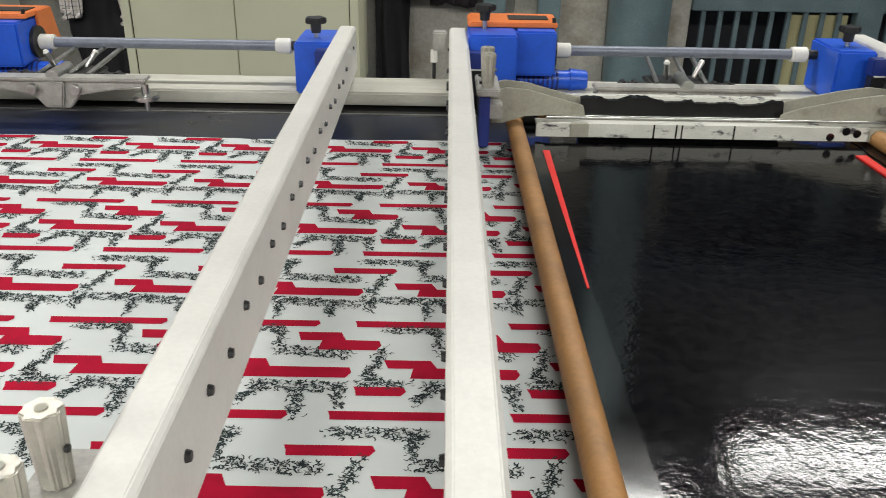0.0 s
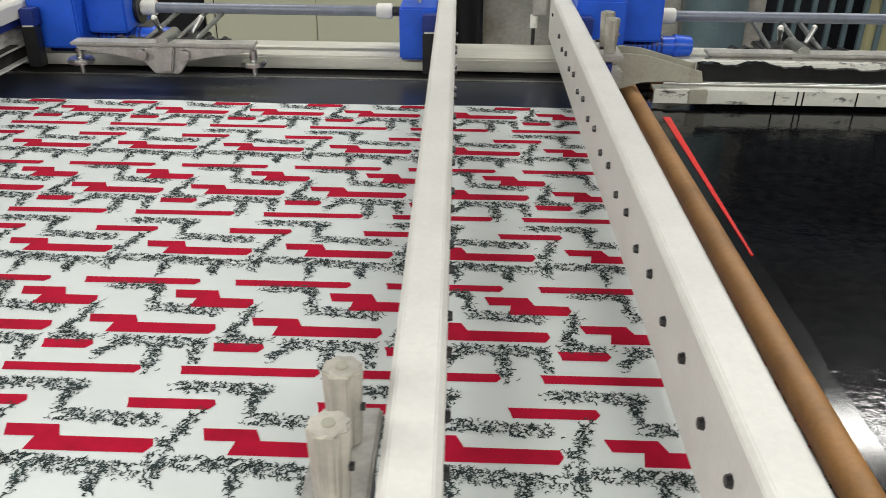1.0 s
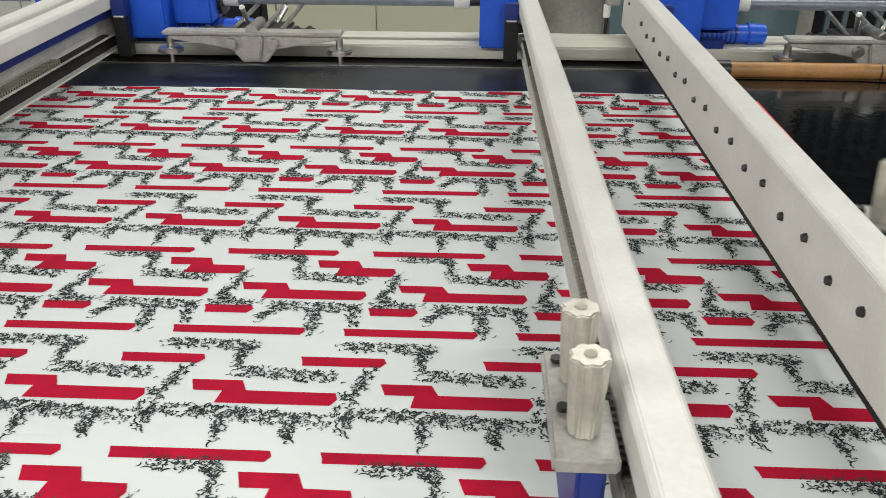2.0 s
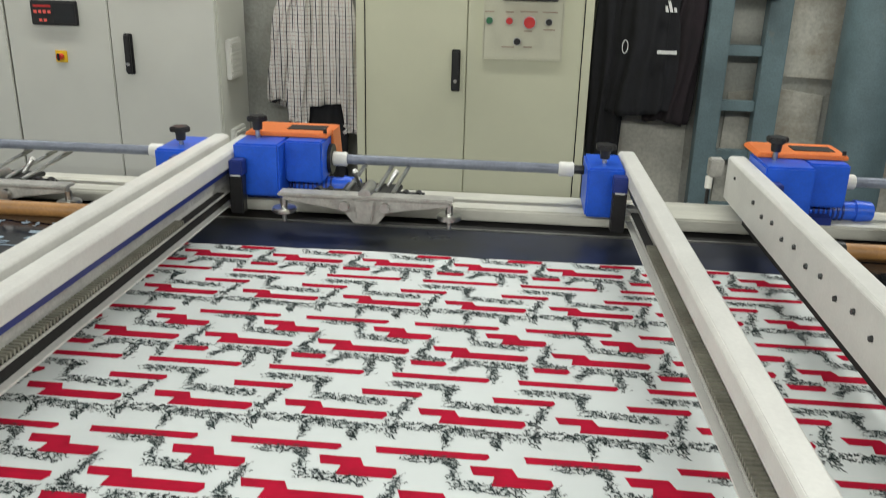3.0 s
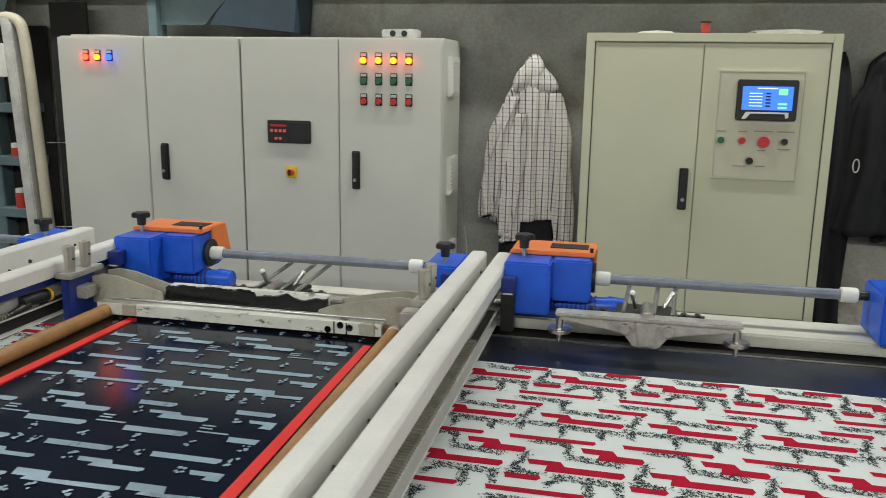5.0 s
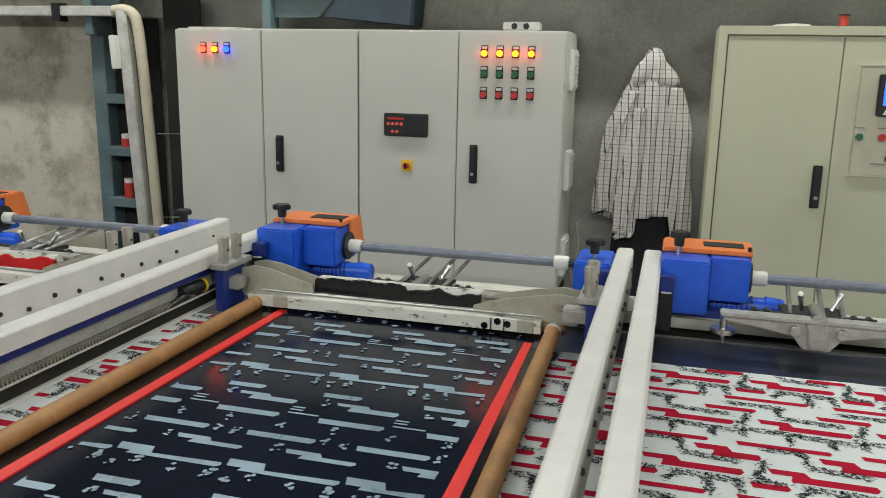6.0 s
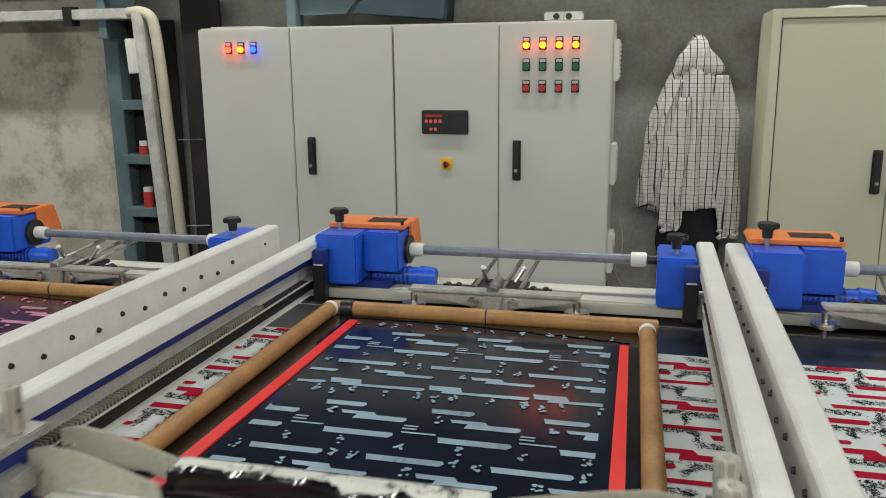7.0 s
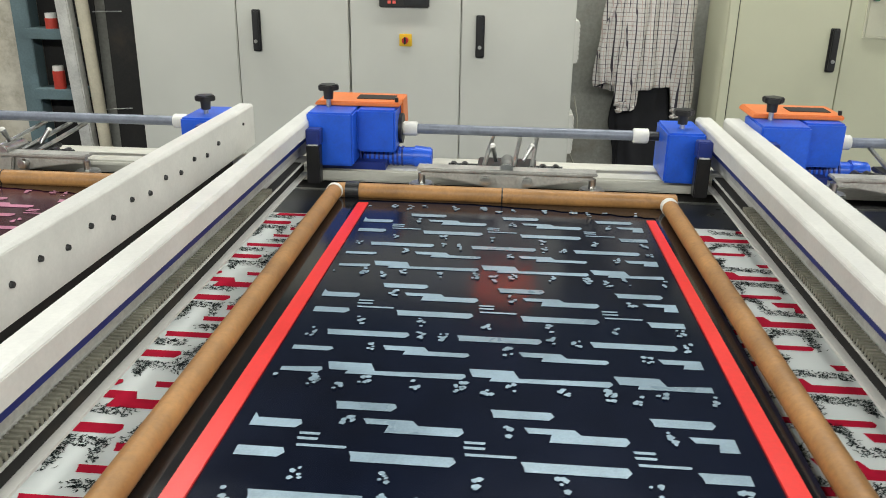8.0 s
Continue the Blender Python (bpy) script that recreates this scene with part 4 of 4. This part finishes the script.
def clamp_arm(x):
    """Cast clamp arm with two pads and a lever set; x: its middle."""
    t = thing("clamp_arm", "cast aluminium screen clamp arm with two round pads", "clamp", "clamp arms on the rail")
    h = 0.255
    body = [(x - h, 1.062), (x - h, 1.045), (x - 0.12, 1.026), (x - 0.065, 1.015), (x - 0.036, 0.978), (x + 0.036, 0.978), (x + 0.065, 1.015), (x + 0.12, 1.026), (x + h, 1.045), (x + h, 1.062)]
    part("arm", prism(B(), body, "y", 3.04, 3.068), CAST, t, bevel=0.003)
    part("top_rib", box(B(), x - h - 0.012, x + h + 0.012, 3.025, 3.082, 1.060, 1.070), CAST, t, bevel=0.003)
    part("rib", prism(B(), [(x - 0.02, 0.985), (x + 0.02, 0.985), (x + 0.034, 1.058), (x - 0.034, 1.058)], "y", 3.026, 3.04), CAST, t, bevel=0.004)
    for s in (-1, 1):
        part("boss", rod(B(), (x + s * 0.062, 3.020, 1.036), (x + s * 0.062, 3.04, 1.036), 0.015), STEEL, t, bevel=0.002)
        pd = part("pad", rod(B(), (x + s * h, 3.055, 1.003), (x + s * h, 3.055, 1.018), 0.038, seg=28), STEEL, t, "round cast pad", bevel=0.004)
        part("pad_stem", rod(B(), (x + s * h, 3.055, 1.018), (x + s * h, 3.055, 1.048), 0.011), STEEL, pd)
        part("pad_pin", rod(B(), (x + s * h, 3.055, 0.972), (x + s * h, 3.055, 1.003), 0.007), STEEL, pd)
    part("pivot", rod(B(), (x, 3.03, 1.072), (x, 3.15, 1.072), 0.019, seg=24), STEEL, t, bevel=0.003)
    part("yoke", box(B(), x - 0.09, x + 0.09, 3.10, 3.22, 1.048, 1.062), BLACK, t, bevel=0.003)
    part("yoke_foot", box(B(), x - 0.04, x + 0.04, 3.07, 3.24, 1.005, 1.049), CAST, t, bevel=0.003)
    for s in (-0.07, 0.02, 0.075):
        part("slide_rod", rod(B(), (x + s, 3.10, 1.062), (x + s + 0.02, 3.38, 1.095), 0.007), STEEL, t)
    for s in (-0.165, -0.13, 0.11, 0.15):
        part("bolt", rod(B(), (x + s, 3.12, 1.053), (x + s, 3.15, 1.053), 0.012, seg=10), BLACK, t)
    part("cross_bolt", rod(B(), (x - 0.18, 3.14, 1.053), (x + 0.17, 3.14, 1.053), 0.007, seg=10), BLACK, t)
    for a, b in (((x - 0.035, 3.14, 1.07), (x - 0.045, 3.12, 1.122)), ((x + 0.05, 3.16, 1.07), (x + 0.075, 3.18, 1.112))):
        lv = part("lever", rod(B(), a, b, 0.006, 0.009, seg=12), STEEL, t, "chrome clamping lever")
        part("lever_tip", rod(B(), b, tuple(Vector(b) + (Vector(b) - Vector(a)) * 0.12), 0.0095, 0.006, seg=12), NYLON, lv)
    return t


SKEW = {"a": (-0.2, 0), "b": (0, 0.72), "d": (0, -0.37)}          # degrees by which left and right beams stand out of square
BEAM_AT = {"a": (-0.346, 0.945), "b": (-0.346, 0.945), "c": (-0.338, 0.950), "d": (-0.338, 0.947)}
for key, x in STATIONS.items():
    lo, hi = BEAM_AT.get(key, (-0.345, 0.948))
    band = 0.0245          # width of the blue band
    for side, xa, xb, face in ((0, x + lo, x + lo + 0.058, 1), (1, x + hi, x + hi + 0.055, -1)):
        pivot = Matrix.Translation(((xa + xb) / 2, 3.04, 0))
        turn = Matrix.Rotation(radians(SKEW.get(key, (0, 0))[side]), 4, "Z")
        cross_beam(xa, xb, face, band).matrix_basis = pivot @ turn @ pivot.inverted()
    drive_unit(x, (x + lo + 0.059, x + hi - 0.043))
CLAMPS = {"a": (4.753, 0.014), "b": (2.93, 0.014), "c": (1.727, 0.0), "d": (0.17, 0.0), "e": (-1.3, 0.0), "f": (6.4, 0.0)}
for key, (x, up) in CLAMPS.items():
    clamp_arm(x).matrix_basis = pose(0, 0, up)

# small sensor on the rail between two stations
sen = thing("sensor", "small grey sensor with a black cable on the rail", "sensor")
part("body", box(B(), 4.015, 4.06, 3.40, 3.45, 1.10, 1.16), CAST, sen, bevel=0.004)
part("plug", rod(B(), (4.02, 3.42, 1.06), (4.02, 3.42, 1.10), 0.012), NYLON, sen)
part("lead", rod(B(), (4.02, 3.42, 1.005), (4.02, 3.42, 1.06), 0.006), BLACK, sen)

# ---------------------------------------------------------------- printing screens
MESH_Z = 0.984
TR = 0.023


def screen(x, mesh_mat, open_mat, label, tape=True, drowned=False):
    """A tube-framed printing screen; x: left collar of its station."""
    t = thing("printing_screen", label, "screen", "printing screens in their stations")
    xl, xr, y0, y1 = x - 0.162, x + 0.806, 0.84, 2.99
    xn = xr + 0.045          # the frame is not quite square
    zc = MESH_Z + 0.022
    part("side_tube", rod(B(), (xl, y0, zc), (xl, y1 - 0.02, zc), TR, seg=24), TUBE, t, bevel=0.003)
    part("side_tube", rod(B(), (xn, y0, zc), (xr, y1 - 0.045, zc), TR, seg=24), TUBE, t, bevel=0.003)
    part("end_tube", rod(B(), (xl + 0.0, y1 + 0.006, zc - 0.004), (xr + 0.03, y1 + 0.006, zc - 0.004), TR, seg=24), TUBE, t, bevel=0.003)
    part("end_tube", rod(B(), (xl, y0 - 0.02, zc), (xn, y0 - 0.02, zc), TR, seg=24), TUBE, t, bevel=0.003)
    part("white_tip", rod(B(), (xr, y1 - 0.075, zc), (xr, y1 - 0.043, zc), TR + 0.0015, seg=24), NYLON, t, "white plastic tube cap", bevel=0.003)
    part("white_tip", rod(B(), (xl, y1 - 0.035, zc), (xl, y1 - 0.012, zc), TR + 0.0015, seg=24), NYLON, t, "white plastic tube cap", bevel=0.003)
    part("joint_band", rod(B(), (x + 0.33, y1 + 0.006, zc - 0.004), (x + 0.334, y1 + 0.006, zc - 0.004), TR + 0.001, seg=24), BLACK, t)
    part("corner_block", rod(B(), (xl + 0.03, y1 + 0.006, zc - 0.004), (xl + 0.07, y1 + 0.006, zc - 0.004), TR + 0.004, seg=24), BLACK, t, "ink-black corner sleeve")
    sheet = part("mesh_sheet", box(B(), xl, xr, y0 - 0.02, y1, MESH_Z - 0.003, MESH_Z), mesh_mat, t, "taut screen mesh wet with dark ink")
    ink = B()
    r = random.Random(3)
    ys = [y0 + (y1 - y0 - 0.03) * k / 40 for k in range(41)]
    for side, xa, xb in ((1, xl + 0.01, x - 0.09), (-1, xr - 0.01, x + 0.76)):
        outer = [ink.verts.new((xa, y, MESH_Z + 0.002)) for y in ys]
        inner = [ink.verts.new((xb + r.uniform(-0.004, 0.004), y, MESH_Z + 0.002)) for y in ys]
        for k in range(40):
            ink.faces.new((outer[k], outer[k + 1], inner[k + 1], inner[k]))
    part("ink_margin", ink, BLACK_INK, sheet, "black ink pooled along the frame")
    far = B()
    xs = [xl + 0.03 + (xr - xl - 0.06) * k / 40 for k in range(41)]
    a_ = [far.verts.new((q, y1 - 0.015, MESH_Z + 0.0025)) for q in xs]
    b_ = [far.verts.new((q, y1 - 0.035 - (0.07 * max(0, (q - x - 0.25) / 0.5) if q > x + 0.25 else 0) * (0.8 + 0.3 * r.random()), MESH_Z + 0.0025)) for q in xs]
    for k in range(40):
        far.faces.new((a_[k], a_[k + 1], b_[k + 1], b_[k]))
    part("ink_margin", far, BLACK_INK, sheet)
    if drowned:
        part("tape", prism(B(), [(x - 0.100, 1.98), (x - 0.096, 1.98), (x - 0.082, 2.74), (x - 0.100, 2.74)], "z", MESH_Z, MESH_Z + 0.004), RED_TAPE, sheet, "red tape mostly under black ink")
        part("tape", prism(B(), [(x + 0.748, 1.98), (x + 0.753, 1.98), (x + 0.742, 2.74), (x + 0.715, 2.74)], "z", MESH_Z, MESH_Z + 0.004), RED_TAPE, sheet, "red tape mostly under black ink")
    elif tape:
        part("tape", prism(B(), [(x - 0.116, 0.86), (x - 0.080, 0.86), (x - 0.054, 2.925), (x - 0.084, 2.925)], "z", MESH_Z, MESH_Z + 0.004), RED_TAPE, sheet, "red tape along the mesh edge")
        part("tape", prism(B(), [(x + 0.762, 0.86), (x + 0.800, 0.86), (x + 0.757, 2.86), (x + 0.733, 2.86)], "z", MESH_Z, MESH_Z + 0.004), RED_TAPE, sheet, "red tape along the mesh edge")
    if open_mat:
        ov, of = [], []
        QX, QY = 0.2545, 0.510
        rr = random.Random(9)

        def add(pts, lift=0.0):
            of.append(tuple(range(len(ov), len(ov) + len(pts))))
            ov.extend((a, b, MESH_Z + 0.0012 + lift) for a, b in pts)

        flat = [(1.392, 1.556, 2.068, 2.091), (1.465, 1.568, 1.801, 1.825), (1.682, 1.716, 1.722, 1.729), (1.682, 1.716, 1.708, 1.715), (1.685, 1.763, 1.690, 1.697), (1.514, 1.674, 1.659, 1.684)]
        stepped = [((1.423, 1.506, 1.930, 1.959), (1.46, 1.670, 1.918, 1.938)), ((1.511, 1.593, 2.015, 2.033), (1.552, 1.672, 2.000, 2.017)), ((1.519, 1.602, 1.761, 1.777), (1.558, 1.677, 1.739, 1.763))]
        blobs = [(1.411, 1.891), (1.457, 1.878), (1.499, 1.893), (1.588, 1.888), (1.667, 1.889), (1.496, 1.766), (1.449, 2.138), (1.573, 2.141), (1.576, 2.082), (1.620, 2.077), (1.492, 2.030)]
        for i in range(-2, 4):
            for j in range(-3, 4):
                ox, oy = i * QX + (x - 1.385), j * QY

                def inside(pts):
                    return all(x - 0.05 < a < x + 0.722 for a, b in pts) and all(0.9 < b < 2.93 for a, b in pts)

                def clipped(pts):
                    q = [(min(max(a, x - 0.040), x + 0.712), b) for a, b in pts]
                    ok = max(a for a, b in q) - min(a for a, b in q) > 0.012 and all(0.9 < b < 2.93 for a, b in q)
                    return q if ok else None

                for q in flat:
                    c = clipped([(a + ox, b + oy) for a, b in bar_points(*q)])
                    if c:
                        add(c)
                for q in stepped:
                    c = clipped([(a + ox, b + oy) for a, b in step_points(*q)])
                    if c:
                        add(c)
                for bx, by in blobs:
                    pts = []
                    for layer in range(6):
                        cx_, cy_, s_ = bx + ox + rr.uniform(-0.008, 0.008), by + oy + rr.uniform(-0.018, 0.018), rr.uniform(0.0035, 0.0068)
                        pts = [(cx_ + s_ * math.cos(a) * rr.uniform(0.7, 1.2), cy_ + s_ * math.sin(a)) for a in (0.3, 1.4, 2.6, 3.7, 5.0)]
                        if inside(pts):
                            add(pts, 0.0003 * (layer + 1))
        ob = new("open_mesh", flat_mesh("open_mesh", ov, of, open_mat))
        ob.parent = sheet
        tagged(ob, "pale open areas of the printing design", kind="stuff")
    return t


screen(STATIONS["a"], MESH_BLACK, None, "brown tube-framed printing screen flooded with glossy black ink", drowned=True)
screen(STATIONS["c"], MESH_NAVY, OPEN_PALE, "brown tube-framed printing screen with pale blue design on dark ink")
screen(STATIONS["d"], MESH_MAROON, OPEN_PINK, "brown tube-framed printing screen wet with maroon ink", tape=True)

# ---------------------------------------------------------------- squeegee carriages
YO = 0.085          # the squeegee sits behind the handles


def carriage(x, ink_mat, label, bare=False, XO=0.0):
    """A squeegee carriage running along y between two cross beams; its origin lies at (x, 0, 0)."""
    t = thing("squeegee_carriage", label, "squeegee", "squeegee carriages")
    for side, xb in ((-1, -0.246), (1, 0.912)):
        part("slide_block", box(B(), xb - 0.022 if side < 0 else xb - 0.006, xb + 0.006 if side < 0 else xb + 0.022, -0.07, 0.07, 0.985, 1.125), DARK_BLUE, t, "dark blue slide block", bevel=0.004)
        base = part("handle_base", box(B(), xb - 0.03, xb + 0.03, -0.085, 0.085, 1.125, 1.142), CAST, t, bevel=0.003)
        for hy in (-0.045, 0.034):
            part("bolt", rod(B(), (xb - 0.016, hy + 0.03, 1.142), (xb - 0.016, hy + 0.03, 1.147), 0.006, seg=10), BLACK, base)
            hd = part("handle", rod(B(), (xb, hy, 1.142), (xb, hy, 1.226), 0.016, 0.020, seg=32, lobes=8, depth=0.16), HANDLE, t, "pale fluted clamping handle", bevel=0.002)
            part("screw", rod(B(), (xb, hy, 1.226), (xb, hy, 1.2275), 0.006, seg=10), PLATE, hd)
            part("grub_screw", rod(B(), (xb + 0.016, hy - 0.004, 1.185), (xb + 0.02, hy - 0.004, 1.185), 0.004, seg=8), BLACK, hd)
    part("connector", rod(B(), (-0.31, -0.20, 1.075), (-0.30, -0.08, 1.075), 0.020), BLACK, t, "black cable gland with yellow ring")
    part("connector_ring", rod(B(), (-0.301, -0.095, 1.075), (-0.300, -0.085, 1.075), 0.022), YELLOW, t, "yellow ring")
    part("brush", rod(B(), (-0.30, -0.32, 1.048), (-0.30, -0.18, 1.065), 0.006, 0.014), BLACK, t)
    if bare:
        return t
    for s in (-1, 1):
        yy = YO + s * 0.042
        part("end_plate", prism(B(), [(-0.232, 1.02), (-0.232, 1.108), (-0.19, 1.118), (-0.13, 1.112), (0.018, 1.072), (0.026, 1.035), (0.0, 1.03), (-0.06, 1.045), (-0.14, 1.04), (-0.20, 1.02)], "y", yy - 0.004, yy + 0.004), PLATE, t, "stained sheet end plate", bevel=0.0015)
        part("end_plate", prism(B(), [(0.875, 1.02), (0.875, 1.108), (0.82, 1.114), (0.74, 1.102), (0.60, 1.072), (0.555, 1.055), (0.55, 1.02), (0.62, 1.015), (0.74, 1.03), (0.81, 1.02)], "y", yy - 0.004, yy + 0.004), PLATE, t, "stained sheet end plate", bevel=0.0015)
    for xx in (-0.21, 0.82):
        part("cross_pin", rod(B(), (xx, YO - 0.06, 1.075), (xx, YO + 0.06, 1.075), 0.009), STEEL, t)
    part("link", box(B(), -0.262, -0.205, -0.03, 0.03, 1.05, 1.09), CAST, t, bevel=0.004)
    part("link", box(B(), 0.835, 0.912, -0.03, 0.03, 1.05, 1.09), CAST, t, bevel=0.004)
    part("trough", prism(B(), [(YO - 0.085, 0.997), (YO - 0.073, 0.994), (YO - 0.070, 1.026), (YO - 0.040, 1.028), (YO - 0.040, 1.034), (YO - 0.085, 1.034)], "x", XO - 0.19, XO + 0.77), TROUGH, t, "white ink-stained flood bar")
    for xx in (-0.10, 0.70):
        part("trough_clip", box(B(), XO + xx, XO + xx + 0.05, YO - 0.089, YO - 0.071, 0.997, 1.0345), PLATE, t, bevel=0.002)
    for xx, zz in ((0.60, 1.008), (0.67, 1.018), (0.725, 1.005), (0.64, 1.024)):
        part("ink_blot", rod(B(), (XO + xx, YO - 0.0865, zz), (XO + xx, YO - 0.084, zz), 0.011, seg=10), ink_mat, t)
    part("chrome_bar", rod(B(), (XO - 0.16, YO - 0.042, 1.039), (XO + 0.77, YO - 0.042, 1.039), 0.006, seg=12), STEEL, t)
    part("blade_holder", prism(B(), [(YO + 0.000, 1.00), (YO + 0.034, 1.00), (YO + 0.050, 1.05), (YO + 0.036, 1.086), (YO + 0.004, 1.086), (YO - 0.010, 1.05)], "x", 0.02, 0.57), TROUGH, t, "white ink-streaked squeegee holder", bevel=0.003)
    rr = random.Random(17)
    ink = B()
    n = 60
    rows_ = []
    for k in range(n + 1):
        xx = 0.015 + 0.555 * k / n
        hgt = 0.048 + 0.010 * noise.noise(Vector((k * 0.13, 3.1, x))) + 0.003 * rr.random()
        if k > n * 0.55:
            hgt = hgt * 0.80 + 0.010 * noise.noise(Vector((k * 0.22, 7.7, x)))
        zt = min(1.088, 1.034 + max(0.008, hgt))
        rows_.append([ink.verts.new((xx, YO + yy_, zz_)) for yy_, zz_ in ((-0.010, 0.985), (-0.024, 1.0), (-0.020, (1.0 + zt) / 2), (-0.010, zt), (0.006, zt + 0.003), (0.010, 0.985))])
    for k in range(n):
        for q in range(6):
            q2 = (q + 1) % 6
            ink.faces.new((rows_[k][q], rows_[k][q2], rows_[k + 1][q2], rows_[k + 1][q]))
    ink.faces.new(rows_[0])
    ink.faces.new(rows_[-1][::-1])
    part("ink_coat", ink, ink_mat, t, "wet ink coating the squeegee blade")
    drips = B()
    for xx in (0.125, 0.185, 0.20, 0.34) if XO else (0.62, 0.66):
        rod(drips, (XO + xx, YO - 0.0862, 0.995), (XO + xx, YO - 0.0862, 1.034), 0.0022, seg=6)
    part("ink_drips", drips, ink_mat, t)
    return t


RED_WET = surf("wet_red_ink", (0.55, 0.012, 0.012), 0.18, var=0.2, bump=0.0)
car_a = carriage(STATIONS["a"], BLACK_INK, "squeegee carriage with black ink between the beams", XO=0.08)
car_b = carriage(STATIONS["b"], BLACK_INK, "empty carriage slides with pale handles on the beams", bare=True)
car_c = carriage(STATIONS["c"], BLACK_INK, "squeegee carriage with dark ink and pale handles")
car_d = carriage(STATIONS["d"], RED_WET, "squeegee carriage with red ink and pale handles")

# ---------------------------------------------------------------- what moves
FAR, NEAR = 2.918, 1.20


def motions():
    shifts = [(0, 0.000), (0.2, -0.094), (0.4, -0.188), (0.5, -0.223), (0.6, -0.230), (0.7, -0.233), (1.0, -0.233), (3.5, -0.230), (3.6, -0.233), (3.7, -0.248), (3.8, -0.285), (4.0, -0.364), (4.5, -0.584), (4.7, -0.660), (5.0, -0.777), (5.3, -0.888), (5.5, -0.945), (5.65, -0.967), (5.75, -0.970), (8.0, -0.970)]
    walk(fabric, [(t, pose(dx + 0.23, 0, 0)) for t, dx in shifts])
    walk(belt, [(t, pose(dx + 0.23, 0, 0)) for t, dx in shifts])
    strokes = [(0, FAR), (1.2, FAR), (1.3, FAR - 0.02), (1.4, 2.78), (1.6, 2.43), (1.8, 2.06), (2.0, 1.67), (2.2, 1.32), (2.3, 1.22), (2.4, NEAR), (3.8, NEAR), (3.9, 1.22), (4.0, 1.34), (4.3, 1.93), (4.5, 2.35), (4.7, 2.71), (4.8, 2.83), (4.9, 2.89), (5.0, FAR), (6.25, FAR), (6.35, 2.87), (6.5, 2.66), (6.6, 2.465), (6.8, 2.09), (6.9, 1.90), (7.0, 1.70), (7.2, 1.33), (7.3, 1.23), (7.4, NEAR), (8.0, NEAR)]
    for ob, key, back in ((car_a, "a", 0.09), (car_c, "c", 0.0), (car_d, "d", 0.05)):
        walk(ob, [(t, pose(STATIONS[key], y - back * (y - NEAR) / (FAR - NEAR), 0)) for t, y in strokes])
    car_b.matrix_basis = pose(STATIONS["b"] + 0.018, 1.25, 0)


motions()
